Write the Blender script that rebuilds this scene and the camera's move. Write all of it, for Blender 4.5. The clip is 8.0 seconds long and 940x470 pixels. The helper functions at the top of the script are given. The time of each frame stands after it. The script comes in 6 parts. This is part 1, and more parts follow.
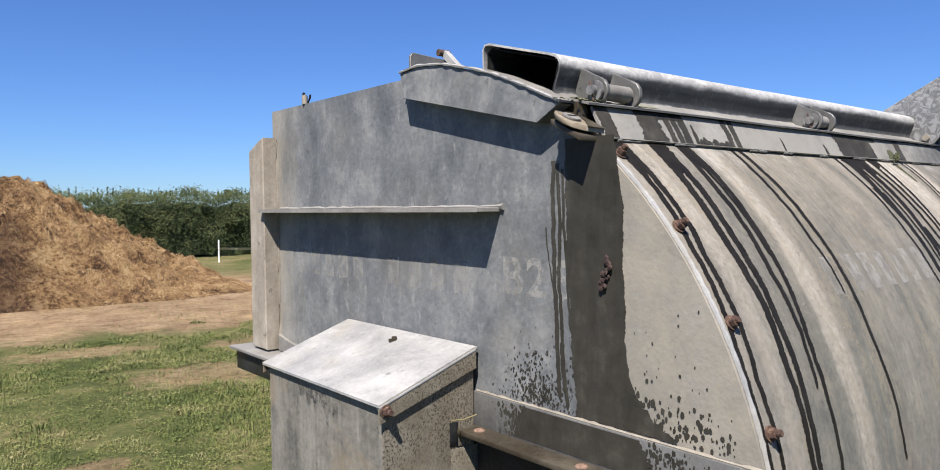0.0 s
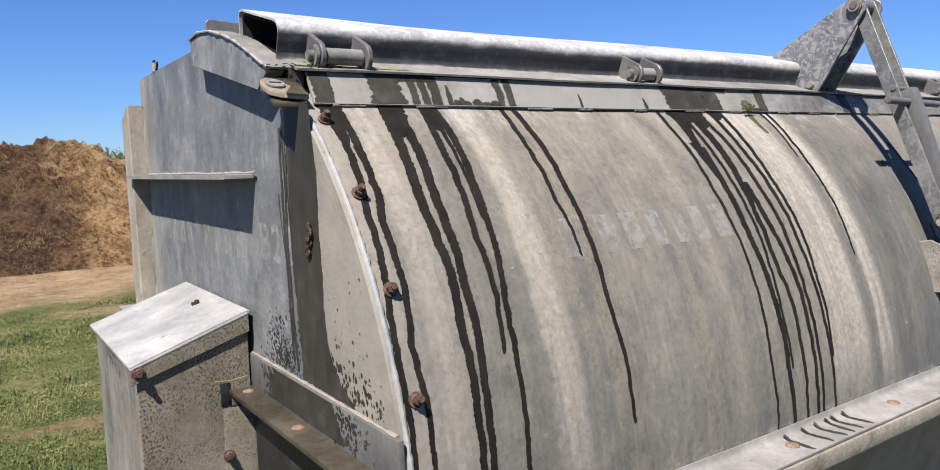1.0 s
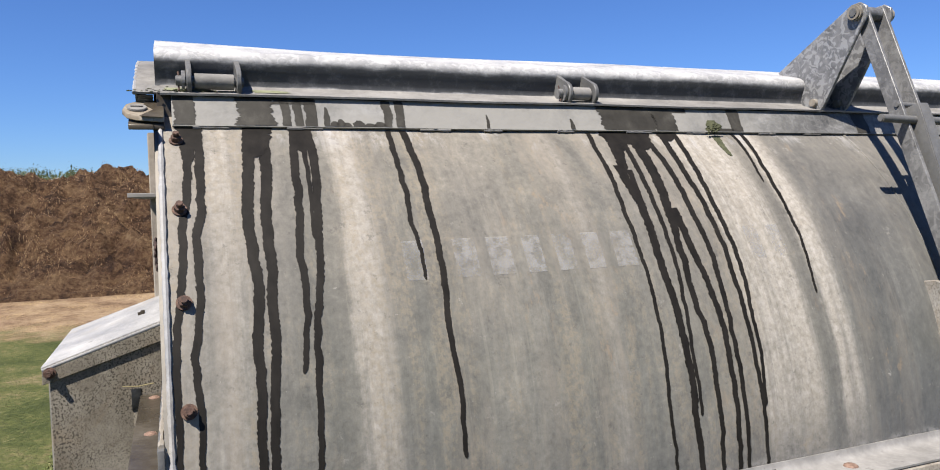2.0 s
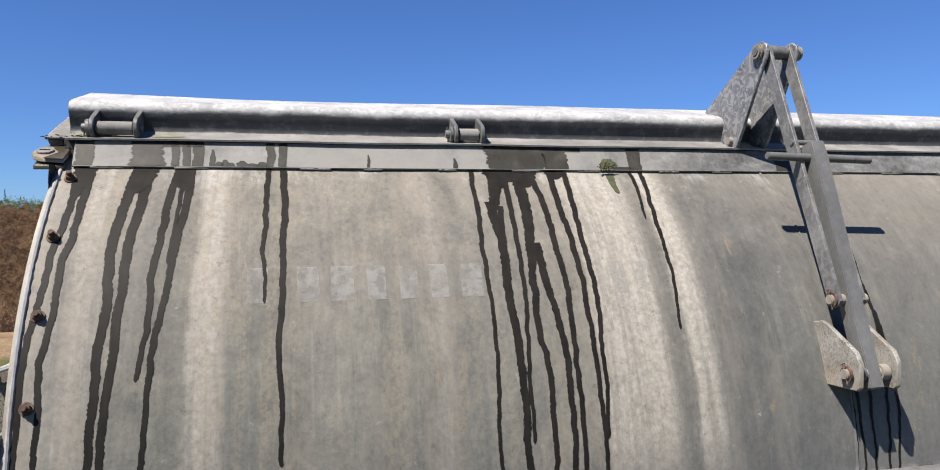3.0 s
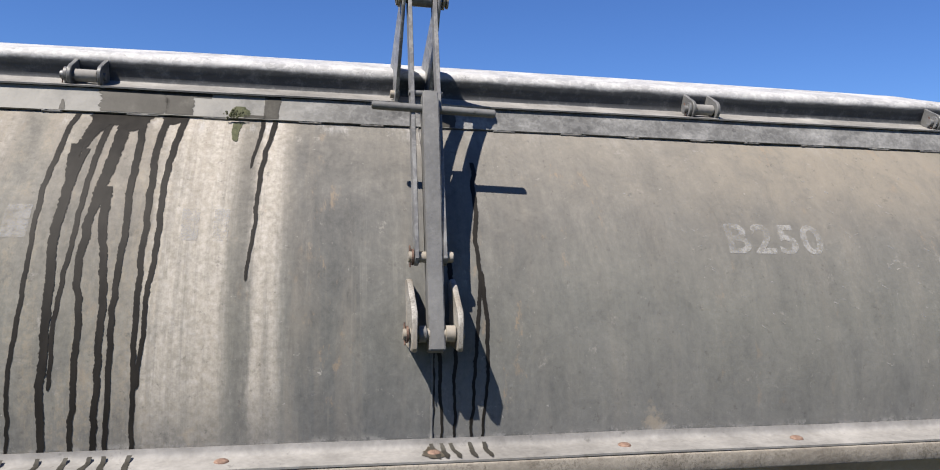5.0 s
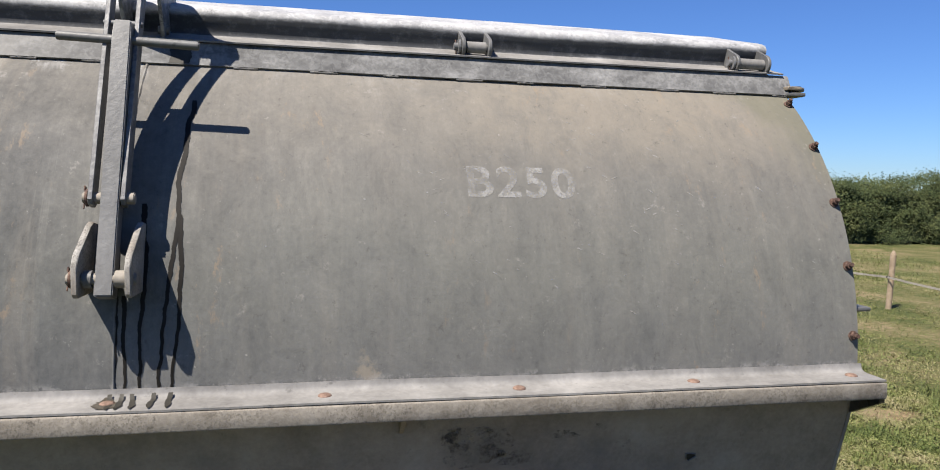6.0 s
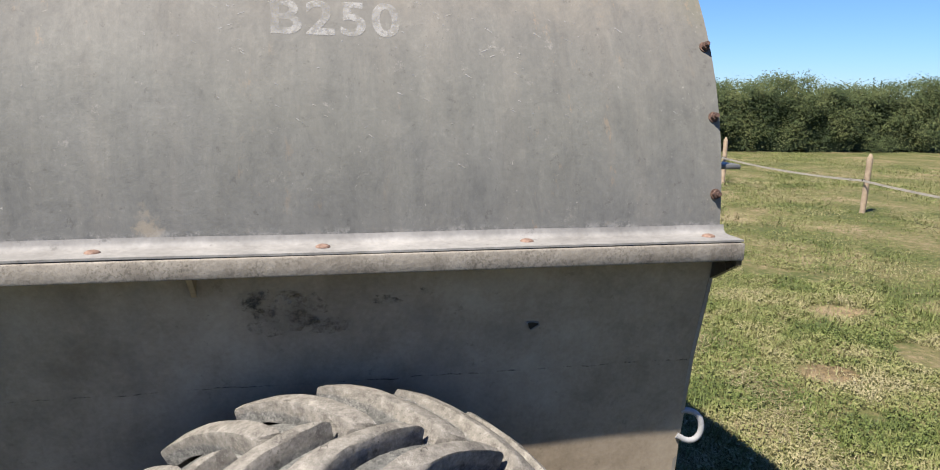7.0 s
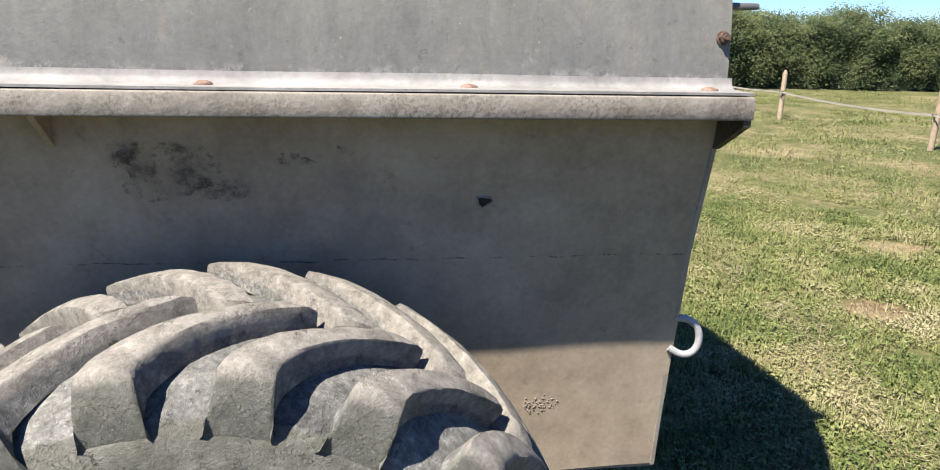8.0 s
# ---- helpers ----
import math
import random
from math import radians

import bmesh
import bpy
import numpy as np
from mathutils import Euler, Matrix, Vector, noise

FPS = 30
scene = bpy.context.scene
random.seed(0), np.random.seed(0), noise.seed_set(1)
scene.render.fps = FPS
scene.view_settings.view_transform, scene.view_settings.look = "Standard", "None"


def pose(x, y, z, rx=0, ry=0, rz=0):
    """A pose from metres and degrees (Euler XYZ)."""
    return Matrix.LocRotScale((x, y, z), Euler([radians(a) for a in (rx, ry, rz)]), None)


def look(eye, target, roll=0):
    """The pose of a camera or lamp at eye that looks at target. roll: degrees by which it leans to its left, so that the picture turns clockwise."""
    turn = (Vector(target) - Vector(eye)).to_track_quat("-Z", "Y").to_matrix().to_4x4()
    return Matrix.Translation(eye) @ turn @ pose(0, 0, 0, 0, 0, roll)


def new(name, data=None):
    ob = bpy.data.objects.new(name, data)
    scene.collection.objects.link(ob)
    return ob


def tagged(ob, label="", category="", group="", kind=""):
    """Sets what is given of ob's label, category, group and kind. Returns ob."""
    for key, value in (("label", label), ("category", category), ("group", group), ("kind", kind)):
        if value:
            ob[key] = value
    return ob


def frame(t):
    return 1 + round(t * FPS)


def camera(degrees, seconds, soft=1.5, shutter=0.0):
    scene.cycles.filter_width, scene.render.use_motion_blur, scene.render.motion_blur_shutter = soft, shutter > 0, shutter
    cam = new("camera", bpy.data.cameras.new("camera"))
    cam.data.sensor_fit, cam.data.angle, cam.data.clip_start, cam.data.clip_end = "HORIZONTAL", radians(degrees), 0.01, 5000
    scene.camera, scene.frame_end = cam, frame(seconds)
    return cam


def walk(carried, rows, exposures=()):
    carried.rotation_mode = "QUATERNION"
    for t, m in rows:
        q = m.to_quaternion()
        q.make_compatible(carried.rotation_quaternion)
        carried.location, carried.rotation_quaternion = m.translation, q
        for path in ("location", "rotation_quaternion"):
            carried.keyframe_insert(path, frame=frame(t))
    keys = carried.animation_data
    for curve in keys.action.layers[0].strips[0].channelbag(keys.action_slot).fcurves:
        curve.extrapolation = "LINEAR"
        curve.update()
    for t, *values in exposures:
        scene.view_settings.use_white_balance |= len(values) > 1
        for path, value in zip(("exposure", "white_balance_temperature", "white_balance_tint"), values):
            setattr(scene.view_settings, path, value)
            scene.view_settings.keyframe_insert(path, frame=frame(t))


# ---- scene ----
cam = camera(65.0, 8.0, 1.0)
PATH = [
    (0, (-0.011, 0.005, 1.836), (1.259, 1.548, 1.761), -0.6),
    (0.2, (0.050, -0.046, 1.843), (1.318, 1.499, 1.769), -1.3),
    (0.5, (0.199, -0.171, 1.831), (1.425, 1.404, 1.704), -1.8),
    (0.7, (0.312, -0.258, 1.834), (1.505, 1.338, 1.667), -1.9),
    (1, (0.452, -0.349, 1.846), (1.579, 1.291, 1.647), -1.9),
    (1.2, (0.553, -0.381, 1.830), (1.628, 1.294, 1.630), -1.9),
    (1.5, (0.715, -0.434, 1.809), (1.677, 1.31, 1.625), -1.7),
    (1.7, (0.814, -0.482, 1.816), (1.686, 1.311, 1.663), -1.6),
    (2.8, (1.290, -0.834, 1.807), (1.770, 1.106, 1.788), -0.8),
    (3, (1.397, -0.84, 1.799), (1.848, 1.108, 1.798), -0.7),
    (3.2, (1.495, -0.851, 1.794), (1.938, 1.099, 1.811), -0.3),
    (3.5, (1.657, -0.899, 1.785), (2.082, 1.055, 1.81), -0.0),
    (3.7, (1.776, -0.963, 1.786), (2.179, 0.996, 1.803), 0.2),
    (4, (1.936, -1.009, 1.804), (2.302, 0.957, 1.808), 0.3),
    (4.2, (1.977, -0.981, 1.779), (2.378, 0.979, 1.809), 1.0),
    (5.3, (2.508, -0.961, 1.725), (2.899, 0.999, 1.652), 1.3),
    (5.5, (2.641, -0.998, 1.716), (3.03, 0.962, 1.634), 1.1),
    (5.7, (2.749, -1.005, 1.711), (3.151, 0.951, 1.609), 1.2),
    (6, (2.904, -0.996, 1.704), (3.322, 0.954, 1.552), 1.3),
    (6.2, (2.998, -0.975, 1.694), (3.436, 0.968, 1.505), 1.4),
    (6.5, (3.125, -0.958, 1.678), (3.578, 0.974, 1.425), 1.4),
    (6.7, (3.201, -0.955, 1.629), (3.655, 0.970, 1.335), 1.3),
    (7, (3.299, -0.922, 1.56), (3.727, 0.994, 1.181), 1.0),
    (7.2, (3.341, -0.885, 1.519), (3.747, 1.027, 1.096), 1.0),
    (7.5, (3.386, -0.804, 1.448), (3.777, 1.099, 0.973), 1.1),
    (7.7, (3.453, -0.767, 1.416), (3.790, 1.139, 0.914), 1.0),
    (8, (3.551, -0.701, 1.359), (3.843, 1.204, 0.824), 1.4),
]
EXPOSURES = [(0, 1.293), (1.5, 1.293), (3.5, 1.171), (5.5, 1.183), (6, 1.220), (6.5, 1.280), (7, 1.488), (7.5, 1.732), (8, 1.890)]
walk(cam, [(t, look(eye, target, roll)) for t, eye, target, roll in PATH], EXPOSURES)

# ---- world and sun ----
GROUND = -0.07
SUN_WAY = Vector((0.084, 0.061, -0.153)).normalized()
world = bpy.data.worlds.new("sky")
scene.world = world
world.use_nodes = True
wn = world.node_tree
wn.nodes.clear()
sky = wn.nodes.new("ShaderNodeTexSky")
sky.sky_type = "NISHITA"
sky.sun_disc = False
sky.sun_elevation = math.asin(-SUN_WAY.z)
sky.sun_rotation = math.atan2(-SUN_WAY.x, -SUN_WAY.y) % (2 * math.pi)
sky.air_density, sky.dust_density, sky.ozone_density = 1.0, 0.0, 3.0
background = wn.nodes.new("ShaderNodeBackground")
background.inputs["Strength"].default_value = 0.050
world_out = wn.nodes.new("ShaderNodeOutputWorld")
deep = wn.nodes.new("ShaderNodeMix")
deep.data_type, deep.blend_type = "RGBA", "MULTIPLY"
deep.inputs[0].default_value = 1.0
deep.inputs[7].default_value = (0.451, 0.664, 1.09, 1)
wn.links.new(sky.outputs[0], deep.inputs[6])
wn.links.new(deep.outputs[2], background.inputs[0])
wn.links.new(background.outputs[0], world_out.inputs[0])

sun_data = bpy.data.lights.new("sun", "SUN")
sun_data.energy, sun_data.angle, sun_data.color = 5.0, radians(0.53), (1.0, 0.928, 0.842)
sun = new("sun", sun_data)
sun.matrix_world = Matrix.Translation((0, 0, 20)) @ SUN_WAY.to_track_quat("-Z", "Y").to_matrix().to_4x4()


# ---- materials ----
class Nodes:
    """Short hand for building one node material."""

    def __init__(self, name):
        self.mat = bpy.data.materials.new(name)
        self.mat.use_nodes = True
        self.tree = self.mat.node_tree
        self.bsdf = self.tree.nodes["Principled BSDF"]
        self.coords = self.tree.nodes.new("ShaderNodeTexCoord").outputs["Object"]

    def put(self, socket, value):
        if isinstance(value, bpy.types.NodeSocket):
            self.tree.links.new(value, socket)
        else:
            socket.default_value = value

    def scaled(self, sx, sy, sz):
        node = self.tree.nodes.new("ShaderNodeMapping")
        node.inputs["Scale"].default_value = (sx, sy, sz)
        self.tree.links.new(self.coords, node.inputs["Vector"])
        return node.outputs[0]

    def noise(self, scale, detail=4.0, rough=0.55, vector=None, distort=0.0):
        node = self.tree.nodes.new("ShaderNodeTexNoise")
        node.inputs["Scale"].default_value = scale
        node.inputs["Detail"].default_value = detail
        node.inputs["Roughness"].default_value = rough
        node.inputs["Distortion"].default_value = distort
        self.tree.links.new(vector or self.coords, node.inputs["Vector"])
        return node.outputs["Fac"]

    def crazed(self, scale, stretch, width):
        """1 along a net of cracks, 0 elsewhere."""
        node = self.tree.nodes.new("ShaderNodeTexVoronoi")
        node.feature = "DISTANCE_TO_EDGE"
        node.inputs["Scale"].default_value = scale
        warp = self.tree.nodes.new("ShaderNodeVectorMath")
        warp.operation = "ADD"
        shake = self.tree.nodes.new("ShaderNodeTexNoise")
        shake.inputs["Scale"].default_value = scale * 1.5
        shake.inputs["Detail"].default_value = 5.0
        small = self.tree.nodes.new("ShaderNodeVectorMath")
        small.operation = "SCALE"
        small.inputs["Scale"].default_value = 0.9 / scale
        self.tree.links.new(self.coords, shake.inputs["Vector"])
        self.tree.links.new(shake.outputs["Color"], small.inputs[0])
        self.tree.links.new(self.scaled(*stretch), warp.inputs[0])
        self.tree.links.new(small.outputs[0], warp.inputs[1])
        self.tree.links.new(warp.outputs[0], node.inputs["Vector"])
        return self.step(node.outputs["Distance"], width * 2.2, width * 0.6)

    def math(self, op, a, b=0.0):
        node = self.tree.nodes.new("ShaderNodeMath")
        node.operation = op
        self.put(node.inputs[0], a)
        self.put(node.inputs[1], b)
        return node.outputs[0]

    def step(self, value, low, high, to_low=0.0, to_high=1.0):
        node = self.tree.nodes.new("ShaderNodeMapRange")
        node.interpolation_type = "SMOOTHSTEP"
        self.put(node.inputs[0], value)
        for i, v in enumerate((low, high, to_low, to_high)):
            node.inputs[1 + i].default_value = v
        return node.outputs[0]

    def ramp(self, value, stops):
        node = self.tree.nodes.new("ShaderNodeValToRGB")
        el = node.color_ramp.elements
        while len(el) < len(stops):
            el.new(0.5)
        for e, (p, c) in zip(el, stops):
            e.position = p
            e.color = (c, c, c, 1) if isinstance(c, (int, float)) else (*c, 1)
        self.put(node.inputs[0], value)
        return node.outputs[0]

    def mix(self, factor, a, b, blend="MIX"):
        node = self.tree.nodes.new("ShaderNodeMix")
        node.data_type, node.blend_type = "RGBA", blend
        self.put(node.inputs[0], factor)
        for socket, v in ((node.inputs[6], a), (node.inputs[7], b)):
            self.put(socket, v if isinstance(v, bpy.types.NodeSocket) else (*v, 1))
        return node.outputs[2]

    def xyz(self):
        node = self.tree.nodes.new("ShaderNodeSeparateXYZ")
        self.tree.links.new(self.coords, node.inputs[0])
        return node.outputs

    def island(self):
        return self.tree.nodes.new("ShaderNodeNewGeometry").outputs["Random Per Island"]

    def bump(self, height, strength, distance):
        node = self.tree.nodes.new("ShaderNodeBump")
        node.inputs["Strength"].default_value = strength
        node.inputs["Distance"].default_value = distance
        self.put(node.inputs["Height"], height)
        self.tree.links.new(node.outputs[0], self.bsdf.inputs["Normal"])

    def done(self, colour, rough=0.6, metal=0.0, specular=0.5):
        self.put(self.bsdf.inputs["Base Color"], colour if isinstance(colour, bpy.types.NodeSocket) else (*colour, 1))
        self.put(self.bsdf.inputs["Roughness"], rough)
        self.put(self.bsdf.inputs["Metallic"], metal)
        self.bsdf.inputs["Specular IOR Level"].default_value = specular
        return self.mat


def zinc(name, dark, mid, light, patch=2.2, run=(26, 26, 1.3), metal=0.15, rough=0.6, relief=0.25, flecks=0.0, stain=None, warm=None, worn=0.25, spangle=0.0, fade=None, scuffs=0.0, wall_shade=None, scrape=(75, 75, 9)):
    """Weathered galvanised steel: blotches, downward streaks, grain, optional flecks, brown stain and a buff margin."""
    n = Nodes(name)
    blotch = n.noise(patch, 6, 0.6, distort=0.4)
    streak = n.noise(1.0, 5, 0.6, n.scaled(*run))
    grain = n.noise(95, 4, 0.6)
    mottle = n.noise(12, 7, 0.7, distort=0.3)
    f = n.math("ADD", n.math("ADD", n.math("MULTIPLY", blotch, 0.30), n.math("MULTIPLY", mottle, 0.30)), n.math("ADD", n.math("MULTIPLY", streak, 0.25), n.math("MULTIPLY", grain, 0.15)))
    colour = n.ramp(f, [(0.39, dark), (0.5, mid), (0.62, light)])
    if worn:
        chafed = n.step(n.noise(16, 8, 0.78, n.scaled(1, 1, 0.6)), 0.58, 0.70)
        colour = n.mix(n.math("MULTIPLY", chafed, worn), colour, light)
        pits = n.step(n.noise(34, 6, 0.75), 0.60, 0.70)
        colour = n.mix(n.math("MULTIPLY", pits, worn * 1.2), colour, tuple(0.55 * v for v in dark))
    if scuffs:
        scuff = n.math("MULTIPLY", n.step(n.noise(1.0, 6, 0.7, n.scaled(*scrape), distort=0.3), 0.585, 0.66), n.step(n.noise(4, 4, 0.6), 0.38, 0.6, 0.25, 1.0))
        colour = n.mix(n.math("MULTIPLY", scuff, scuffs), colour, tuple(1.15 * v for v in light))
    if spangle:
        crystal = n.step(n.noise(58, 3, 0.5, distort=1.2), 0.50, 0.57)
        colour = n.mix(n.math("MULTIPLY", crystal, spangle), colour, tuple(1.25 * v for v in light))
    # dark band by height on the lid wall: its shade put into the colour
    if wall_shade:
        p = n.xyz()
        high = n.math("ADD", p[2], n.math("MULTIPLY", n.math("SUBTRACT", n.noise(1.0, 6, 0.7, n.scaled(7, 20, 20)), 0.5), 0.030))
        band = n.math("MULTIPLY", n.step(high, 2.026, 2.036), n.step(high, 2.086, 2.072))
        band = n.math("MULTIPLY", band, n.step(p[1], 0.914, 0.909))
        colour = n.mix(n.math("MULTIPLY", band, n.step(n.noise(30, 6, 0.75), 0.30, 0.52, 0.80, 0.97)), colour, wall_shade)
    if fade:
        colour = n.mix(n.math("MULTIPLY", n.step(n.xyz()[0], 2.42, 2.18), n.step(n.noise(9, 5, 0.6), 0.3, 0.6, 0.35, 0.9)), colour, fade)
    if warm:
        where = n.step(n.math("ADD", n.xyz()[1], n.math("MULTIPLY", n.math("SUBTRACT", n.noise(6, 4, 0.6), 0.5), 0.08)), warm[0], warm[1])
        margin = n.step(n.math("ADD", n.xyz()[1], n.math("MULTIPLY", n.math("SUBTRACT", n.noise(1.0, 6, 0.7, n.scaled(12, 12, 4)), 0.5), 0.35)), 1.84, 2.02)
        where = n.math("MAXIMUM", where, n.math("MULTIPLY", margin, 0.8))
        colour = n.mix(n.math("MULTIPLY", where, n.step(mottle, 0.34, 0.6, 0.85, 0.55)), colour, warm[2])
    if stain:
        where = n.step(n.noise(3.1, 6, 0.65, distort=0.8), 0.5, 0.68)
        colour = n.mix(n.math("MULTIPLY", where, stain[0]), colour, stain[1])
    if flecks:
        spots = n.step(n.noise(270, 2.5, 0.5, n.scaled(1, 1, 0.8), distort=0.4), 0.535, 0.575)
        zone = n.step(n.noise(11, 5, 0.65), 0.36, 0.58, 0.2, 1.0)
        colour = n.mix(n.math("MULTIPLY", n.math("MULTIPLY", spots, zone), flecks), colour, (0.0426, 0.0369, 0.0279))
        fine = n.step(n.noise(420, 2, 0.5), 0.57, 0.64)
        colour = n.mix(n.math("MULTIPLY", fine, 0.5 * flecks), colour, (0.0574, 0.0492, 0.0394))
    n.bump(n.math("ADD", grain, n.math("MULTIPLY", n.noise(24, 5, 0.6), 0.6)), relief, 0.003)
    return n.done(colour, n.step(blotch, 0.3, 0.7, rough - 0.1, rough + 0.12), metal, specular=0.22)


# pale mineral bands that run down the shell, as fractions of x from 0.93 to 2.93
BANDS = [(0.0, 0.40), (0.020, 0.32), (0.030, 0.18), (0.042, 0.70), (0.060, 0.15), (0.10, 0.08), (0.128, 0.10), (0.138, 0.68), (0.156, 0.62), (0.172, 0.10), (0.22, 0.04), (0.30, 0.16),
         (0.345, 0.05), (0.366, 0.30), (0.380, 0.05), (0.43, 0.14), (0.46, 0.04), (0.518, 0.15), (0.534, 0.95), (0.594, 0.85), (0.608, 0.10), (0.620, 0.10), (0.632, 0.95), (0.650, 0.75), (0.662, 0.0), (1.0, 0.0)]
# and the shade of the older zinc between them
TONE = [(0.0, (0.97, 0.97, 0.96)), (0.075, (0.96, 0.96, 0.94)), (0.11, (0.80, 0.82, 0.80)), (0.125, (0.84, 0.85, 0.82)), (0.145, (1.03, 1.02, 0.99)), (0.168, (0.98, 0.98, 0.95)), (0.188, (0.80, 0.82, 0.80)),
        (0.215, (0.86, 0.87, 0.84)), (0.26, (0.98, 0.98, 0.95)), (0.33, (0.90, 0.92, 0.89)), (0.366, (1.05, 1.03, 0.98)), (0.385, (0.90, 0.92, 0.90)), (0.50, (1.0, 0.99, 0.96)), (0.600, (1.0, 1.0, 0.97)), (0.614, (0.78, 0.79, 0.78)), (0.632, (0.98, 0.98, 0.98)), (0.660, (0.94, 0.95, 0.95)), (0.674, (0.725, 0.755, 0.785)), (0.74, (0.785, 0.815, 0.845)), (0.84, (0.885, 0.905, 0.92)), (1.0, (1.02, 1.03, 1.02))]


def shell_material():
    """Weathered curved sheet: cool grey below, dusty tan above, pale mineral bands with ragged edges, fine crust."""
    n = Nodes("weathered_zinc_shell")
    p = n.xyz()
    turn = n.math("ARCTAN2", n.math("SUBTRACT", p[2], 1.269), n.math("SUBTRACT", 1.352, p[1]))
    flat = n.tree.nodes.new("ShaderNodeCombineXYZ")
    n.put(flat.inputs[0], p[0])
    n.put(flat.inputs[1], n.math("ADD", n.math("MULTIPLY", p[0], 0.31), 0.3137))
    n.put(flat.inputs[2], n.math("MULTIPLY", turn, 0.863))
    n.coords = flat.outputs[0]
    q = n.xyz()
    cloud = n.noise(3.4, 8, 0.72, n.scaled(1.0, 1.0, 0.7), distort=0.5)
    mottle = n.noise(12, 9, 0.78, n.scaled(1.0, 1.0, 0.72), distort=0.5)
    crust = n.noise(80, 6, 0.74)
    soft = n.noise(1.0, 7, 0.70, n.scaled(16, 16, 2.2), distort=0.8)
    combed = n.noise(1.0, 6, 0.70, n.scaled(52, 52, 5.5), distort=0.3)
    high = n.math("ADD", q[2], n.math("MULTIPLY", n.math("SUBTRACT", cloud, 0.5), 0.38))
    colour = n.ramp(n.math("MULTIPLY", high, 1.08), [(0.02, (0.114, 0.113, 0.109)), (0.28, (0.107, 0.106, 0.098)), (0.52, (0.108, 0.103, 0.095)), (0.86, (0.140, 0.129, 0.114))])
    f = n.math("ADD", n.math("ADD", n.math("MULTIPLY", mottle, 0.48), n.math("MULTIPLY", crust, 0.24)), n.math("ADD", n.math("MULTIPLY", combed, 0.12), n.math("MULTIPLY", soft, 0.16)))
    colour = n.mix(n.step(q[0], 2.2, 3.0, 1.0, 0.62), colour, n.ramp(f, [(0.38, (0.60, 0.61, 0.62)), (0.47, (0.90, 0.90, 0.89)), (0.54, (1.12, 1.11, 1.08)), (0.64, (1.60, 1.57, 1.50))]), "MULTIPLY")
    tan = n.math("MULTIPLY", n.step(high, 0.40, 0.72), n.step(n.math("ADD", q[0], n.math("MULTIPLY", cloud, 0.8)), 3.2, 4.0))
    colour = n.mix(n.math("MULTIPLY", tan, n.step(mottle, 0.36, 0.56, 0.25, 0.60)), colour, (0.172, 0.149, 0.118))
    # thin pale trails left by old rain
    traced = n.math("MULTIPLY", n.step(n.noise(1.0, 5, 0.62, n.scaled(62, 62, 1.1), distort=0.25), 0.575, 0.63), n.step(n.noise(1.0, 6, 0.7, n.scaled(9, 9, 6)), 0.44, 0.58))
    colour = n.mix(n.math("MULTIPLY", traced, n.step(q[0], 2.9, 2.2, 0.03, 0.16)), colour, (0.262, 0.244, 0.208))
    algae = n.math("MULTIPLY", n.step(n.math("ADD", n.math("ADD", q[0], n.math("MULTIPLY", mottle, 0.3)), n.math("MULTIPLY", n.step(high, 0.62, 0.86), 0.20)), 4.16, 4.32), n.step(high, 0.40, 0.62))
    colour = n.mix(n.math("MULTIPLY", algae, 0.55), colour, (0.080, 0.082, 0.056))
    # bands, each wandering as it runs down
    wander = n.math("ADD", n.math("MULTIPLY", n.math("SUBTRACT", n.noise(1.0, 6, 0.68, n.scaled(12, 1, 1.2)), 0.5), 0.10), n.math("MULTIPLY", n.math("SUBTRACT", mottle, 0.5), 0.035))
    at = n.step(n.math("ADD", q[0], wander), 0.93, 2.93)
    n.tree.nodes[-1].interpolation_type = "LINEAR"
    colour = n.mix(1.0, colour, n.ramp(at, TONE), "MULTIPLY")
    ragged = n.step(n.math("ADD", n.math("MULTIPLY", n.noise(1.0, 7, 0.72, n.scaled(40, 1, 1.3)), 0.8), n.math("MULTIPLY", mottle, 0.2)), 0.38, 0.56, 0.45, 1.0)
    pale = n.math("MULTIPLY", n.math("MULTIPLY", n.ramp(at, BANDS), ragged), n.step(q[2], 0.02, 0.16, 0.35, 1.0))
    colour = n.mix(pale, colour, n.ramp(crust, [(0.36, (0.200, 0.185, 0.155)), (0.5, (0.270, 0.250, 0.216)), (0.66, (0.340, 0.320, 0.288))]))
    # tan weather stain on the older half, seeping below the bar
    seep = n.math("MULTIPLY", n.step(n.noise(1.0, 7, 0.70, n.scaled(15, 15, 1.0), distort=0.4), 0.49, 0.66), n.step(q[0], 2.6, 1.9, 0.14, 0.58))
    colour = n.mix(n.math("MULTIPLY", seep, n.step(mottle, 0.36, 0.58, 0.4, 1.0)), colour, (0.167, 0.148, 0.123))
    fringe = n.math("MULTIPLY", n.step(n.noise(9, 8, 0.78, n.scaled(1, 1, 0.6)), 0.50, 0.60), n.step(n.math("ADD", q[2], n.math("MULTIPLY", n.math("SUBTRACT", soft, 0.5), 0.30)), 0.70, 0.80))
    colour = n.mix(n.math("MULTIPLY", fringe, n.step(q[0], 2.75, 2.4, 0.12, 0.65)), colour, (0.320, 0.315, 0.308))
    # ochre crust on the older half, in ragged vertical belts
    belt = n.step(n.math("ADD", n.math("MULTIPLY", n.noise(1.0, 6, 0.72, n.scaled(11, 11, 0.9), distort=0.6), 0.7), n.math("MULTIPLY", mottle, 0.3)), 0.47, 0.58)
    grains = n.step(n.noise(105, 5, 0.72), 0.44, 0.58, 0.15, 1.0)
